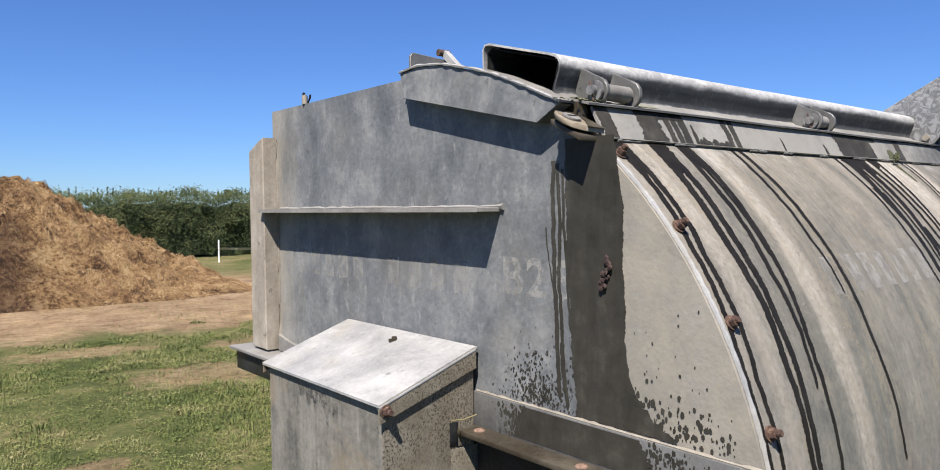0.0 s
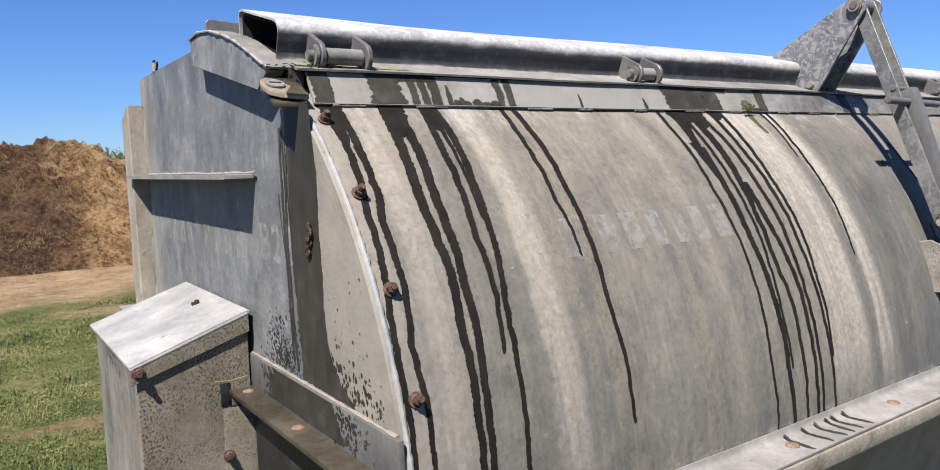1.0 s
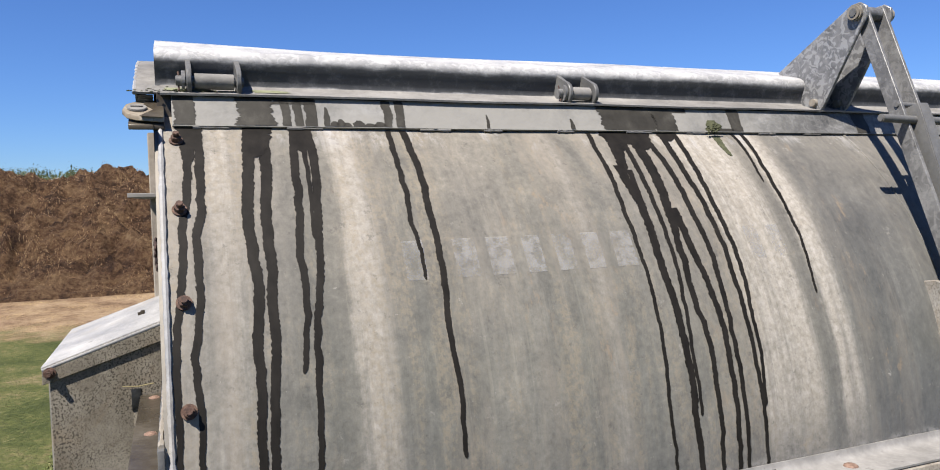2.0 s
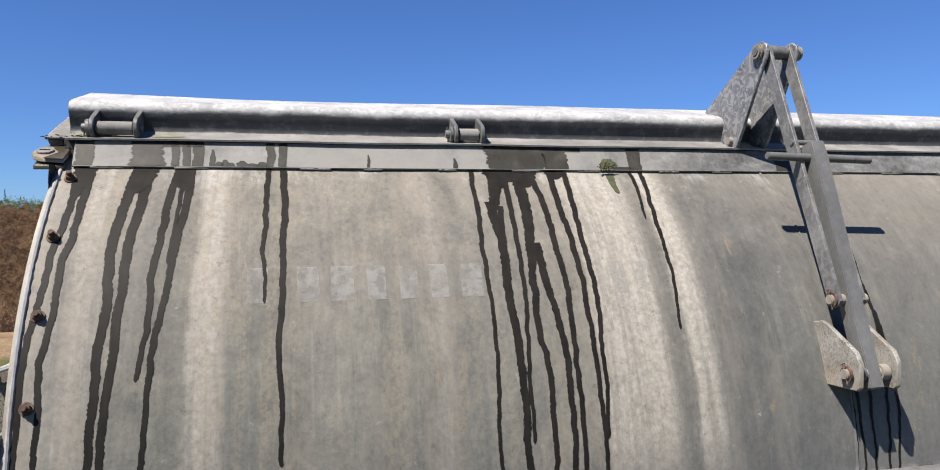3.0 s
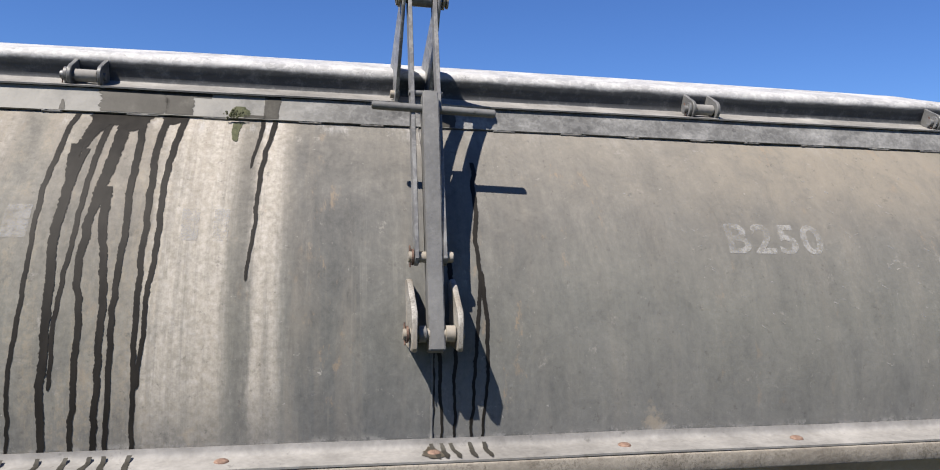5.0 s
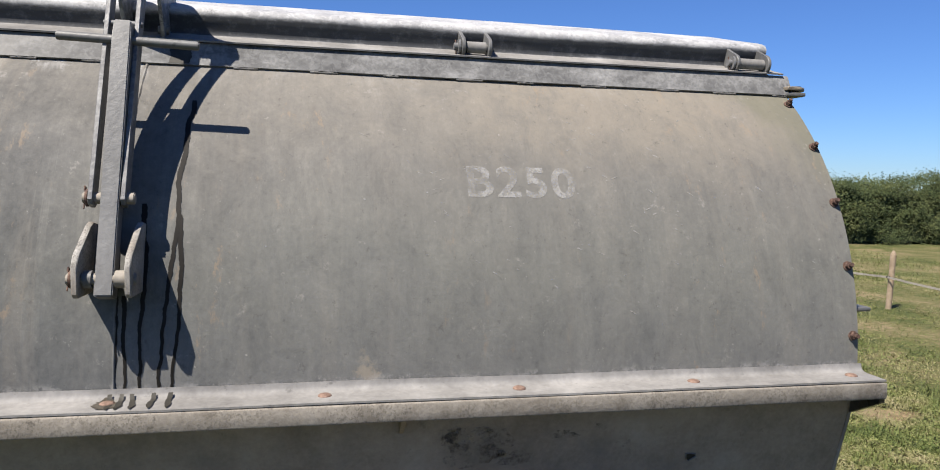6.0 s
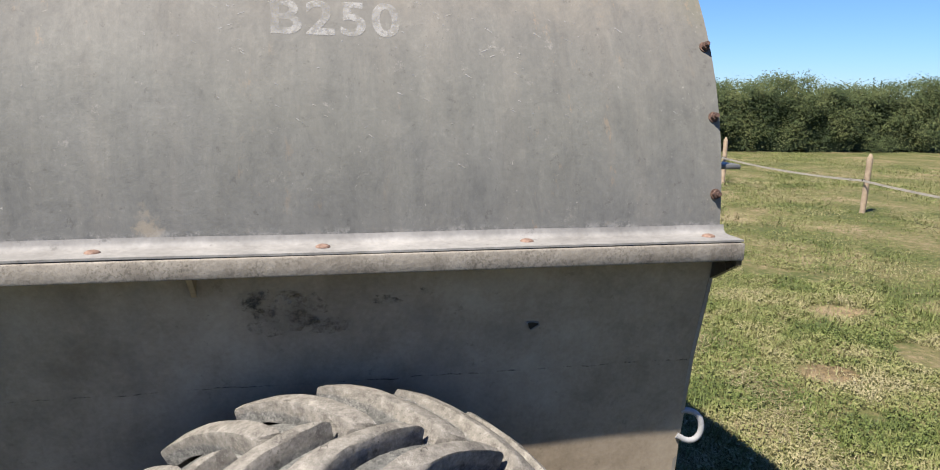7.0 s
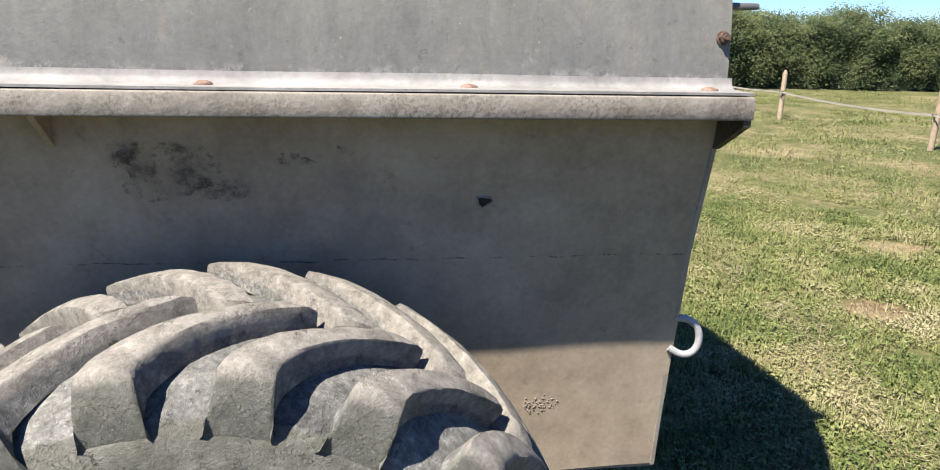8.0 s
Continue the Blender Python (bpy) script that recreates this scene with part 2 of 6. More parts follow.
    colour = n.mix(n.math("MULTIPLY", n.math("MULTIPLY", belt, grains), n.step(q[0], 2.35, 1.75, 0.0, 0.45)), colour, (0.200, 0.168, 0.120))
    # pale worn spots, dark pits, and buff crusts along the foot
    chafed = n.step(n.noise(21, 8, 0.80), 0.605, 0.68)
    colour = n.mix(n.math("MULTIPLY", chafed, 0.5), colour, (0.216, 0.204, 0.186))
    specks = n.step(n.noise(75, 6, 0.72, distort=0.6), 0.655, 0.72)
    colour = n.mix(n.math("MULTIPLY", specks, n.step(cloud, 0.42, 0.58, 0.20, 0.65)), colour, (0.34, 0.326, 0.300))
    rusty = n.math("MULTIPLY", n.step(n.noise(28, 7, 0.76, n.scaled(1, 1, 0.45)), 0.57, 0.66), n.step(n.noise(1.0, 5, 0.6, n.scaled(5, 5, 0.8)), 0.48, 0.62))
    colour = n.mix(n.math("MULTIPLY", rusty, 0.5), colour, (0.196, 0.147, 0.0994))
    pits = n.step(n.noise(46, 6, 0.74), 0.60, 0.68)
    colour = n.mix(n.math("MULTIPLY", pits, 0.45), colour, (0.0515, 0.049, 0.0449))
    foot = n.math("MULTIPLY", n.step(n.noise(6.5, 6, 0.7), 0.585, 0.66), n.step(q[2], 0.12, 0.04))
    colour = n.mix(n.math("MULTIPLY", foot, 0.6), colour, (0.225, 0.192, 0.145))
    lime = n.math("MULTIPLY", n.step(n.noise(30, 7, 0.78), 0.46, 0.58), n.step(n.math("ADD", q[2], n.math("MULTIPLY", n.math("SUBTRACT", mottle, 0.5), 0.06)), 0.036, 0.012))
    colour = n.mix(n.math("MULTIPLY", lime, 0.6), colour, (0.300, 0.292, 0.272))
    n.bump(n.math("ADD", crust, n.math("MULTIPLY", mottle, 0.8)), 0.28, 0.003)
    return n.done(colour, n.step(cloud, 0.3, 0.7, 0.64, 0.86), 0.0, specular=0.25)


SHELL = shell_material()
PLATE = zinc("blue_grey_zinc", (0.0650, 0.0710, 0.0780), (0.124, 0.131, 0.138), (0.228, 0.230, 0.228), patch=3.4, run=(11, 11, 5.0), metal=0.10, rough=0.56, warm=(0.82, 0.76, (0.285, 0.258, 0.210)), stain=(0.35, (0.150, 0.140, 0.122)), worn=0.45, scuffs=0.55, scrape=(44, 44, 20))
COVER = zinc("pale_cover_zinc", (0.165, 0.168, 0.174), (0.235, 0.236, 0.238), (0.325, 0.325, 0.322), patch=9.0, run=(16, 11, 11), rough=0.7, metal=0.0, worn=0.6, flecks=0.12, stain=(0.45, (0.255, 0.235, 0.198)))
PALE = zinc("pale_zinc", (0.101, 0.0973, 0.0913), (0.161, 0.156, 0.147), (0.225, 0.218, 0.208), patch=5.0, run=(9, 9, 9), rough=0.74, metal=0.0, worn=0.5)
FLANGE = zinc("pale_flange_zinc", (0.112, 0.108, 0.102), (0.172, 0.167, 0.158), (0.246, 0.239, 0.226), patch=5.0, run=(9, 9, 9), rough=0.70, metal=0.0, worn=0.5)
TAB = zinc("pitted_pale_zinc", (0.120, 0.112, 0.098), (0.215, 0.205, 0.186), (0.32, 0.310, 0.288), patch=9.0, run=(14, 14, 14), rough=0.75, metal=0.0, flecks=0.45, worn=0.7, stain=(0.6, (0.20, 0.150, 0.098)))
BUFF = zinc("buff_zinc", (0.150, 0.134, 0.112), (0.210, 0.190, 0.160), (0.275, 0.254, 0.218), patch=4.0, rough=0.66)
STAINED = zinc("brown_stained_zinc", (0.090, 0.070, 0.048), (0.165, 0.140, 0.106), (0.275, 0.250, 0.205), patch=14.0, run=(30, 30, 30), rough=0.5, metal=0.0, worn=0.6, stain=(0.6, (0.085, 0.058, 0.034)))
POST = zinc("buff_post_zinc", (0.150, 0.131, 0.108), (0.228, 0.203, 0.170), (0.318, 0.290, 0.248), patch=7.0, run=(30, 30, 4), rough=0.7, metal=0.0, worn=0.6, stain=(0.4, (0.19, 0.15, 0.11)))
FLECKED = zinc("flecked_zinc", (0.0984, 0.0853, 0.0656), (0.149, 0.134, 0.107), (0.205, 0.189, 0.157), patch=6.0, run=(16, 16, 5), rough=0.7, metal=0.0, flecks=0.95, stain=(0.7, (0.164, 0.121, 0.0771)))
CASE = zinc("streaked_buff_zinc", (0.0574, 0.0574, 0.0549), (0.141, 0.135, 0.121), (0.226, 0.215, 0.189), patch=5.0, run=(34, 34, 2.0), rough=0.64, metal=0.0, stain=(0.6, (0.184, 0.141, 0.0918)), worn=0.5, scuffs=0.4)
GREY = zinc("mid_grey_zinc", (0.0836, 0.0836, 0.082), (0.115, 0.115, 0.113), (0.153, 0.153, 0.15), patch=6.0, run=(20, 20, 6), metal=0.2, rough=0.5, worn=0.6, scuffs=0.5)
SPANGLE = zinc("spangled_zinc", (0.0845, 0.0869, 0.0886), (0.153, 0.154, 0.157), (0.22, 0.223, 0.225), patch=30.0, run=(60, 40, 40), metal=0.25, rough=0.48, spangle=0.75)
LINK = zinc("worn_grey_zinc", (0.075, 0.076, 0.078), (0.125, 0.125, 0.125), (0.20, 0.20, 0.196), patch=9.0, run=(22, 22, 7), metal=0.2, rough=0.5, spangle=0.30, worn=0.6, scuffs=0.5)
LIDTOP = zinc("lid_zinc", (0.180, 0.182, 0.185), (0.278, 0.278, 0.278), (0.395, 0.395, 0.390), patch=9.0, run=(9, 16, 16), metal=0.0, rough=0.58, worn=0.6, spangle=0.30, wall_shade=(0.036, 0.038, 0.041))
# near-black grime; also stands in for shade in hollows, slots and under ledges
GRIME_SHADE = zinc("grime_shade_zinc", (0.00894, 0.00951, 0.0102), (0.0175, 0.0184, 0.019), (0.0349, 0.0365, 0.0365), patch=6.0, run=(8, 20, 20), rough=0.5, relief=0.5)
CRUST = zinc("crusted_zinc", (0.128, 0.112, 0.092), (0.200, 0.180, 0.151), (0.268, 0.245, 0.210), patch=9.0, run=(30, 30, 30), rough=0.8, metal=0.0, relief=0.38, worn=0.7, flecks=0.38)
BODY = zinc("dirty_zinc_body", (0.176, 0.141, 0.100), (0.252, 0.205, 0.148), (0.326, 0.274, 0.204), patch=3.0, run=(9, 9, 4), rough=0.74, metal=0.0, relief=0.12, stain=(0.35, (0.150, 0.132, 0.112)), worn=0.30)
BAR = zinc("edge_bar_zinc", (0.0480, 0.0484, 0.0484), (0.104, 0.104, 0.102), (0.228, 0.227, 0.222), patch=5.0, run=(9, 22, 22), metal=0.0, rough=0.72, spangle=0.12, worn=0.5, fade=(0.195, 0.19, 0.174))
BEAM = zinc("brown_wet_steel", (0.0300, 0.0240, 0.0170), (0.0520, 0.0440, 0.0330), (0.088, 0.078, 0.0610), patch=9.0, run=(10, 10, 10), rough=0.32)


def rust_material():
    n = Nodes("rusty_steel")
    c = n.ramp(n.noise(70, 5, 0.65), [(0.3, (0.022, 0.0125, 0.0100)), (0.5, (0.062, 0.0330, 0.0235)), (0.7, (0.140, 0.088, 0.0620))])
    n.bump(n.noise(160, 4, 0.6), 0.6, 0.002)
    return n.done(c, 0.85)


def wet_material():
    n = Nodes("wet_zinc")
    c = n.ramp(n.noise(1.0, 6, 0.65, n.scaled(40, 40, 10)), [(0.3, (0.0062, 0.0055, 0.0046)), (0.7, (0.0150, 0.0133, 0.0112))])
    return n.done(c, 0.6, specular=0.12)


def damp_material():
    """Soaked metal: darker zinc whose own mottling still shows."""
    n = Nodes("damp_zinc")
    f = n.math("ADD", n.math("MULTIPLY", n.noise(1.0, 6, 0.65, n.scaled(18, 18, 3)), 0.5), n.math("MULTIPLY", n.noise(22, 7, 0.74), 0.5))
    c = n.ramp(f, [(0.34, (0.0180, 0.0167, 0.0137)), (0.52, (0.0330, 0.0308, 0.0258)), (0.66, (0.0600, 0.0568, 0.0482))])
    return n.done(c, 0.55, specular=0.18)


def paint_material(name, low, high):
    n = Nodes(name)
    worn = n.math("MULTIPLY", n.step(n.noise(46, 6, 0.75), 0.38, 0.58, low, high), n.step(n.noise(17, 4, 0.6), 0.30, 0.55, 0.45, 1.0))
    n.put(n.bsdf.inputs["Alpha"], worn)
    return n.done((0.285, 0.280, 0.268), 0.7, specular=0.2)


def rubber_material(name, worn):
    """Dusty cracked rubber; worn bars are scuffed pale on the crown, with olive-grey ends."""
    n = Nodes(name)
    f = n.math("ADD", n.math("MULTIPLY", n.noise(6, 8, 0.76, distort=0.8), 0.5), n.math("MULTIPLY", n.noise(64, 7, 0.78), 0.5))
    c = n.ramp(f, [(0.38, (0.0400, 0.0405, 0.0390)), (0.46, (0.0820, 0.0820, 0.0770)), (0.53, (0.128, 0.127, 0.117)), (0.62, (0.240, 0.235, 0.216))])
    p = n.xyz()
    dust = n.noise(3.2, 8, 0.8, distort=0.6)
    c = n.mix(n.math("MULTIPLY", n.step(dust, 0.48, 0.62), n.step(n.noise(120, 6, 0.78), 0.42, 0.58, 0.0, 0.8)), c, (0.220, 0.213, 0.193))
    end = n.step(n.math("ADD", p[1], n.math("MULTIPLY", n.math("SUBTRACT", n.noise(40, 6, 0.7), 0.5), 0.010)), 0.0935, 0.0885)
    olive = n.ramp(n.noise(18, 8, 0.76), [(0.36, (0.060, 0.060, 0.048)), (0.52, (0.098, 0.097, 0.079)), (0.66, (0.155, 0.153, 0.130))])
    c = n.mix(n.math("MULTIPLY", end, 0.85), c, olive)
    if worn:
        r = n.math("SQRT", n.math("ADD", n.math("MULTIPLY", p[0], p[0]), n.math("MULTIPLY", p[2], p[2])))
        crown = n.step(n.math("ADD", r, n.math("MULTIPLY", n.math("SUBTRACT", n.noise(24, 8, 0.78), 0.5), 0.030)), 0.5180, 0.5290)
        scuff = n.ramp(n.noise(34, 9, 0.80), [(0.36, (0.090, 0.081, 0.069)), (0.45, (0.138, 0.126, 0.108)), (0.54, (0.186, 0.172, 0.148)), (0.68, (0.275, 0.255, 0.220))])
        c = n.mix(n.math("MULTIPLY", crown, 0.94), c, scuff)
    splits = n.math("MULTIPLY", n.crazed(15, (1.0, 0.35, 1.0), 0.005), n.step(n.noise(9, 5, 0.65), 0.54, 0.62))
    hair = n.step(n.math("ABSOLUTE", n.math("SUBTRACT", n.noise(1.0, 4, 0.6, n.scaled(60, 26, 60), distort=0.8), 0.5)), 0.016, 0.004)
    splits = n.math("MAXIMUM", splits, n.math("MULTIPLY", hair, n.step(n.noise(14, 5, 0.7), 0.48, 0.62, 0.0, 0.75)))
    c = n.mix(n.math("MULTIPLY", splits, 0.75), c, (0.016, 0.015, 0.013))
    specks = n.step(n.noise(190, 5, 0.75), 0.56, 0.66)
    c = n.mix(n.math("MULTIPLY", specks, n.step(dust, 0.40, 0.60, 0.15, 0.65)), c, (0.300, 0.292, 0.268))
    gouges = n.step(n.noise(30, 7, 0.78), 0.625, 0.69)
    c = n.mix(n.math("MULTIPLY", gouges, 0.55), c, (0.030, 0.028, 0.025))
    fine = n.noise(170, 5, 0.7)
    n.bump(n.math("SUBTRACT", n.math("ADD", n.math("MULTIPLY", n.noise(45, 8, 0.78), 1.3), n.math("MULTIPLY", fine, 0.6)), n.math("MULTIPLY", n.math("MAXIMUM", splits, gouges), 0.9)), 0.75, 0.005)
    return n.done(c, 0.92, specular=0.2)


def stain_material():
    n = Nodes("oily_stain")
    n.put(n.bsdf.inputs["Alpha"], n.step(n.noise(34, 8, 0.78), 0.46, 0.64, 0.0, 0.62))
    return n.done((0.0340, 0.0345, 0.0340), 0.6)


STAIN = stain_material()
RUST, WET, DAMP = rust_material(), wet_material(), damp_material()
PAINT, FAINT = paint_material("worn_stencil_paint", 0.14, 0.66), paint_material("faint_stencil_paint", 0.06, 0.50)
RUBBER, TREAD = rubber_material("dusty_rubber", False), rubber_material("scuffed_tread_rubber", True)


def plain(name, a, b, scale=20.0, rough=0.7, relief=0.2):
    n = Nodes(name)
    f = n.noise(scale, 5, 0.6)
    n.bump(n.noise(scale * 5, 3, 0.6), relief, 0.003)
    return n.done(n.ramp(f, [(0.3, a), (0.7, b)]), rough)


MOSS = plain("moss", (0.0212, 0.0254, 0.00845), (0.0678, 0.0717, 0.0339), 60, 0.9, 0.8)
ORANGE_RUST = plain("orange_rust", (0.080, 0.045, 0.031), (0.200, 0.130, 0.096), 120, 0.85, 0.5)
DARK_RUST = plain("dark_flaking_rust", (0.010, 0.006, 0.006), (0.052, 0.027, 0.022), 90, 0.8, 0.6)
ALGAE = plain("pale_algae", (0.090, 0.102, 0.052), (0.190, 0.195, 0.125), 40, 0.9, 0.4)
WOOD = plain("weathered_post_wood", (0.164, 0.119, 0.0754), (0.262, 0.205, 0.141), 16, 0.8)
TAPE = plain("white_fence_tape", (0.55, 0.55, 0.54), (0.70, 0.70, 0.68), 30, 0.7)
ROPE = plain("pale_fence_rope", (0.176, 0.164, 0.138), (0.246, 0.232, 0.201), 30, 0.8)


def scattered(name, stops, rough=0.7, fine=0.0, dry=0.0):
    n = Nodes(name)
    f = n.island()
    if fine:
        f = n.math("ADD", n.math("MULTIPLY", f, 1 - fine), n.math("MULTIPLY", n.step(n.noise(1.3, 7, 0.78), 0.30, 0.70), fine))
    if dry:
        f = n.math("ADD", f, n.step(n.xyz()[0], 3.5, 6.0, -0.06, dry))
    c = n.ramp(f, stops)
    n.done(c, rough, specular=0.3)
    return n.mat


LEAF = scattered("hedge_leaves", [(0.28, (0.0190, 0.0310, 0.0085)), (0.43, (0.0290, 0.0440, 0.0120)), (0.56, (0.0450, 0.0610, 0.0170)), (0.72, (0.0740, 0.0830, 0.0280))], 0.75, 0.62)
# dark green core: the shade of the hedge's hollows is in its colour
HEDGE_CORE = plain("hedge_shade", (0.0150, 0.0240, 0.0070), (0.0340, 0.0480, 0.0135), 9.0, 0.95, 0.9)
BLADE = scattered("grass_blades", [(0.16, (0.038, 0.055, 0.012)), (0.36, (0.077, 0.100, 0.023)), (0.52, (0.124, 0.135, 0.042)), (0.70, (0.166, 0.155, 0.068)), (0.95, (0.235, 0.208, 0.118))], 0.65, 0.74, 0.020)
DRY_GRASS = scattered("dry_grass_stalks", [(0.0, (0.107, 0.0861, 0.0426)), (0.6, (0.176, 0.152, 0.0779)), (1.0, (0.254, 0.226, 0.135))], 0.8)
STRAW = scattered("loose_straw", [(0.20, (0.080, 0.042, 0.019)), (0.46, (0.220, 0.129, 0.062)), (0.68, (0.390, 0.264, 0.135)), (0.92, (0.53, 0.41, 0.245))], 0.8, 0.62)


def heap_material():
    n = Nodes("strawy_muck")
    f = n.math("ADD", n.math("MULTIPLY", n.noise(1.5, 8, 0.74, distort=0.8), 0.55), n.math("MULTIPLY", n.noise(12, 8, 0.76), 0.45))
    c = n.ramp(f, [(0.415, (0.044, 0.023, 0.011)), (0.465, (0.152, 0.084, 0.038)), (0.505, (0.310, 0.188, 0.085)), (0.55, (0.430, 0.295, 0.147)), (0.625, (0.530, 0.415, 0.244))])
    old = n.step(n.math("ADD", n.xyz()[0], n.math("MULTIPLY", n.math("SUBTRACT", n.noise(0.9, 7, 0.75), 0.5), 2.4)), 3.2, 2.1)
    dark = n.ramp(f, [(0.40, (0.020, 0.010, 0.006)), (0.48, (0.058, 0.030, 0.016)), (0.55, (0.108, 0.061, 0.032)), (0.64, (0.200, 0.130, 0.068))])
    c = n.mix(n.math("MULTIPLY", old, 0.9), c, dark)
    n.bump(n.noise(7, 9, 0.82), 1.0, 0.30)
    return n.done(c, 0.92, specular=0.2)


# trodden patches in the pasture: middle and half widths
TRODDEN = [(3.1, 8.6, 1.1, 0.72), (2.3, 10.9, 1.1, 0.45), (1.1, 5.9, 0.45, 0.22), (4.3, 10.4, 0.7, 0.4), (6.35, 2.72, 0.22, 0.16), (7.3, 3.9, 0.26, 0.18)]


def ground_material():
    n = Nodes("pasture")
    patch = n.noise(0.8, 6, 0.65, distort=0.6)
    fine = n.noise(13, 7, 0.75)
    f = n.math("ADD", n.math("MULTIPLY", patch, 0.55), n.math("MULTIPLY", fine, 0.45))
    f = n.math("ADD", f, n.step(n.xyz()[0], 3.5, 6.0, -0.03, 0.012))
    c = n.ramp(f, [(0.38, (0.034, 0.044, 0.011)), (0.48, (0.068, 0.076, 0.023)), (0.55, (0.118, 0.102, 0.046)), (0.63, (0.20, 0.155, 0.094))])
    p = n.xyz()
    # bare trodden earth in front of the heap
    edge = n.math("MULTIPLY", n.math("SUBTRACT", n.noise(0.6, 7, 0.7), 0.5), 5.0)
    bare = n.math("MULTIPLY", n.step(n.math("ADD", p[1], edge), 11.3, 12.6), n.step(n.math("ADD", p[0], edge), 10.5, 7.5))
    bare = n.math("MULTIPLY", bare, n.step(p[1], 23.0, 20.0))
    ragged = n.math("MULTIPLY", n.math("SUBTRACT", n.noise(2.4, 8, 0.78), 0.5), 3.6)
    for cx, cy, rx, ry in TRODDEN:
        dx = n.math("DIVIDE", n.math("SUBTRACT", p[0], cx), rx)
        dy = n.math("DIVIDE", n.math("SUBTRACT", p[1], cy), ry)
        d = n.math("SQRT", n.math("ADD", n.math("MULTIPLY", dx, dx), n.math("MULTIPLY", dy, dy)))
        bare = n.math("MAXIMUM", bare, n.step(n.math("ADD", d, ragged), 1.15, 0.55, 0.0, 0.7))
    soil = n.ramp(n.math("ADD", n.math("MULTIPLY", n.noise(1.6, 7, 0.7), 0.5), n.math("MULTIPLY", n.noise(9, 7, 0.75), 0.5)), [(0.36, (0.072, 0.043, 0.024)), (0.48, (0.155, 0.104, 0.062)), (0.62, (0.260, 0.195, 0.125))])
    litter = n.math("MULTIPLY", n.step(n.noise(26, 7, 0.78), 0.50, 0.60), n.step(n.noise(1.1, 6, 0.7), 0.42, 0.60))
    soil = n.mix(n.math("MULTIPLY", litter, 0.7), soil, (0.40, 0.29, 0.14))
    clods = n.math("MULTIPLY", n.step(n.noise(15, 7, 0.8), 0.56, 0.64), n.step(n.noise(0.9, 5, 0.7), 0.45, 0.6))
    soil = n.mix(n.math("MULTIPLY", clods, 0.7), soil, (0.075, 0.045, 0.024))
    n.bump(n.noise(16, 6, 0.7), 0.8, 0.05)
    return n.done(n.mix(bare, c, soil), 0.92, specular=0.2)


HEAP, PASTURE = heap_material(), ground_material()

# ---- building helpers ----
rng = random.Random(7)
PLACE = {}


def thing(name, at, label, category, group="", kind=""):
    ob = tagged(new(name), label, category, group, kind)
    ob.location = at
    PLACE[ob] = Matrix.Translation(at)
    return ob


def hang(name, mesh, parent, m=None, label=""):
    """An object with that mesh at the world pose m, as a part of parent."""
    ob = new(name, mesh)
    m = m or Matrix.Identity(4)
    if parent:
        ob.parent = parent
        ob.matrix_parent_inverse = PLACE[parent].inverted()
    ob.matrix_basis = m
    PLACE[ob] = m
    return tagged(ob, label)


def meshed(name, bm, material, smooth=40):
    bmesh.ops.recalc_face_normals(bm, faces=bm.faces)
    mesh = bpy.data.meshes.new(name)
    for f in bm.faces:
        f.smooth = smooth > 0
    if smooth > 0:
        for e in bm.edges:
            if len(e.link_faces) == 2 and e.calc_face_angle(0) > radians(smooth):
                e.smooth = False
    bm.to_mesh(mesh)
    bm.free()
    mesh.materials.append(material)
    return mesh


def part(name, bm, material, parent, label="", smooth=40):
    return hang(name, meshed(name, bm, material, smooth), parent, None, label)


def block(bm, x, y, z, bevel=0.0):
    """A box between two values on each axis, with rounded edges."""
    made = bmesh.ops.create_cube(bm, size=1.0, matrix=Matrix.LocRotScale(
        ((x[0] + x[1]) / 2, (y[0] + y[1]) / 2, (z[0] + z[1]) / 2), None, (x[1] - x[0], y[1] - y[0], z[1] - z[0])))
    if bevel:
        edges = {e for v in made["verts"] for e in v.link_edges}
        bmesh.ops.bevel(bm, geom=list(edges), offset=bevel, segments=2, affect="EDGES", profile=0.5)
    return bm


def prism(bm, outline, x0, x1, bevel=0.0):
    """A plate whose outline lies in y and z, between x0 and x1."""
    a = [bm.verts.new((x0, y, z)) for y, z in outline]
    b = [bm.verts.new((x1, y, z)) for y, z in outline]
    n = len(a)
    faces = [bm.faces.new(a), bm.faces.new(b[::-1])]
    faces += [bm.faces.new((a[i], b[i], b[(i + 1) % n], a[(i + 1) % n])) for i in range(n)]
    if bevel:
        edges = list(faces[0].edges) + list(faces[1].edges)
        bmesh.ops.bevel(bm, geom=edges, offset=bevel, segments=1, affect="EDGES")
    return bm


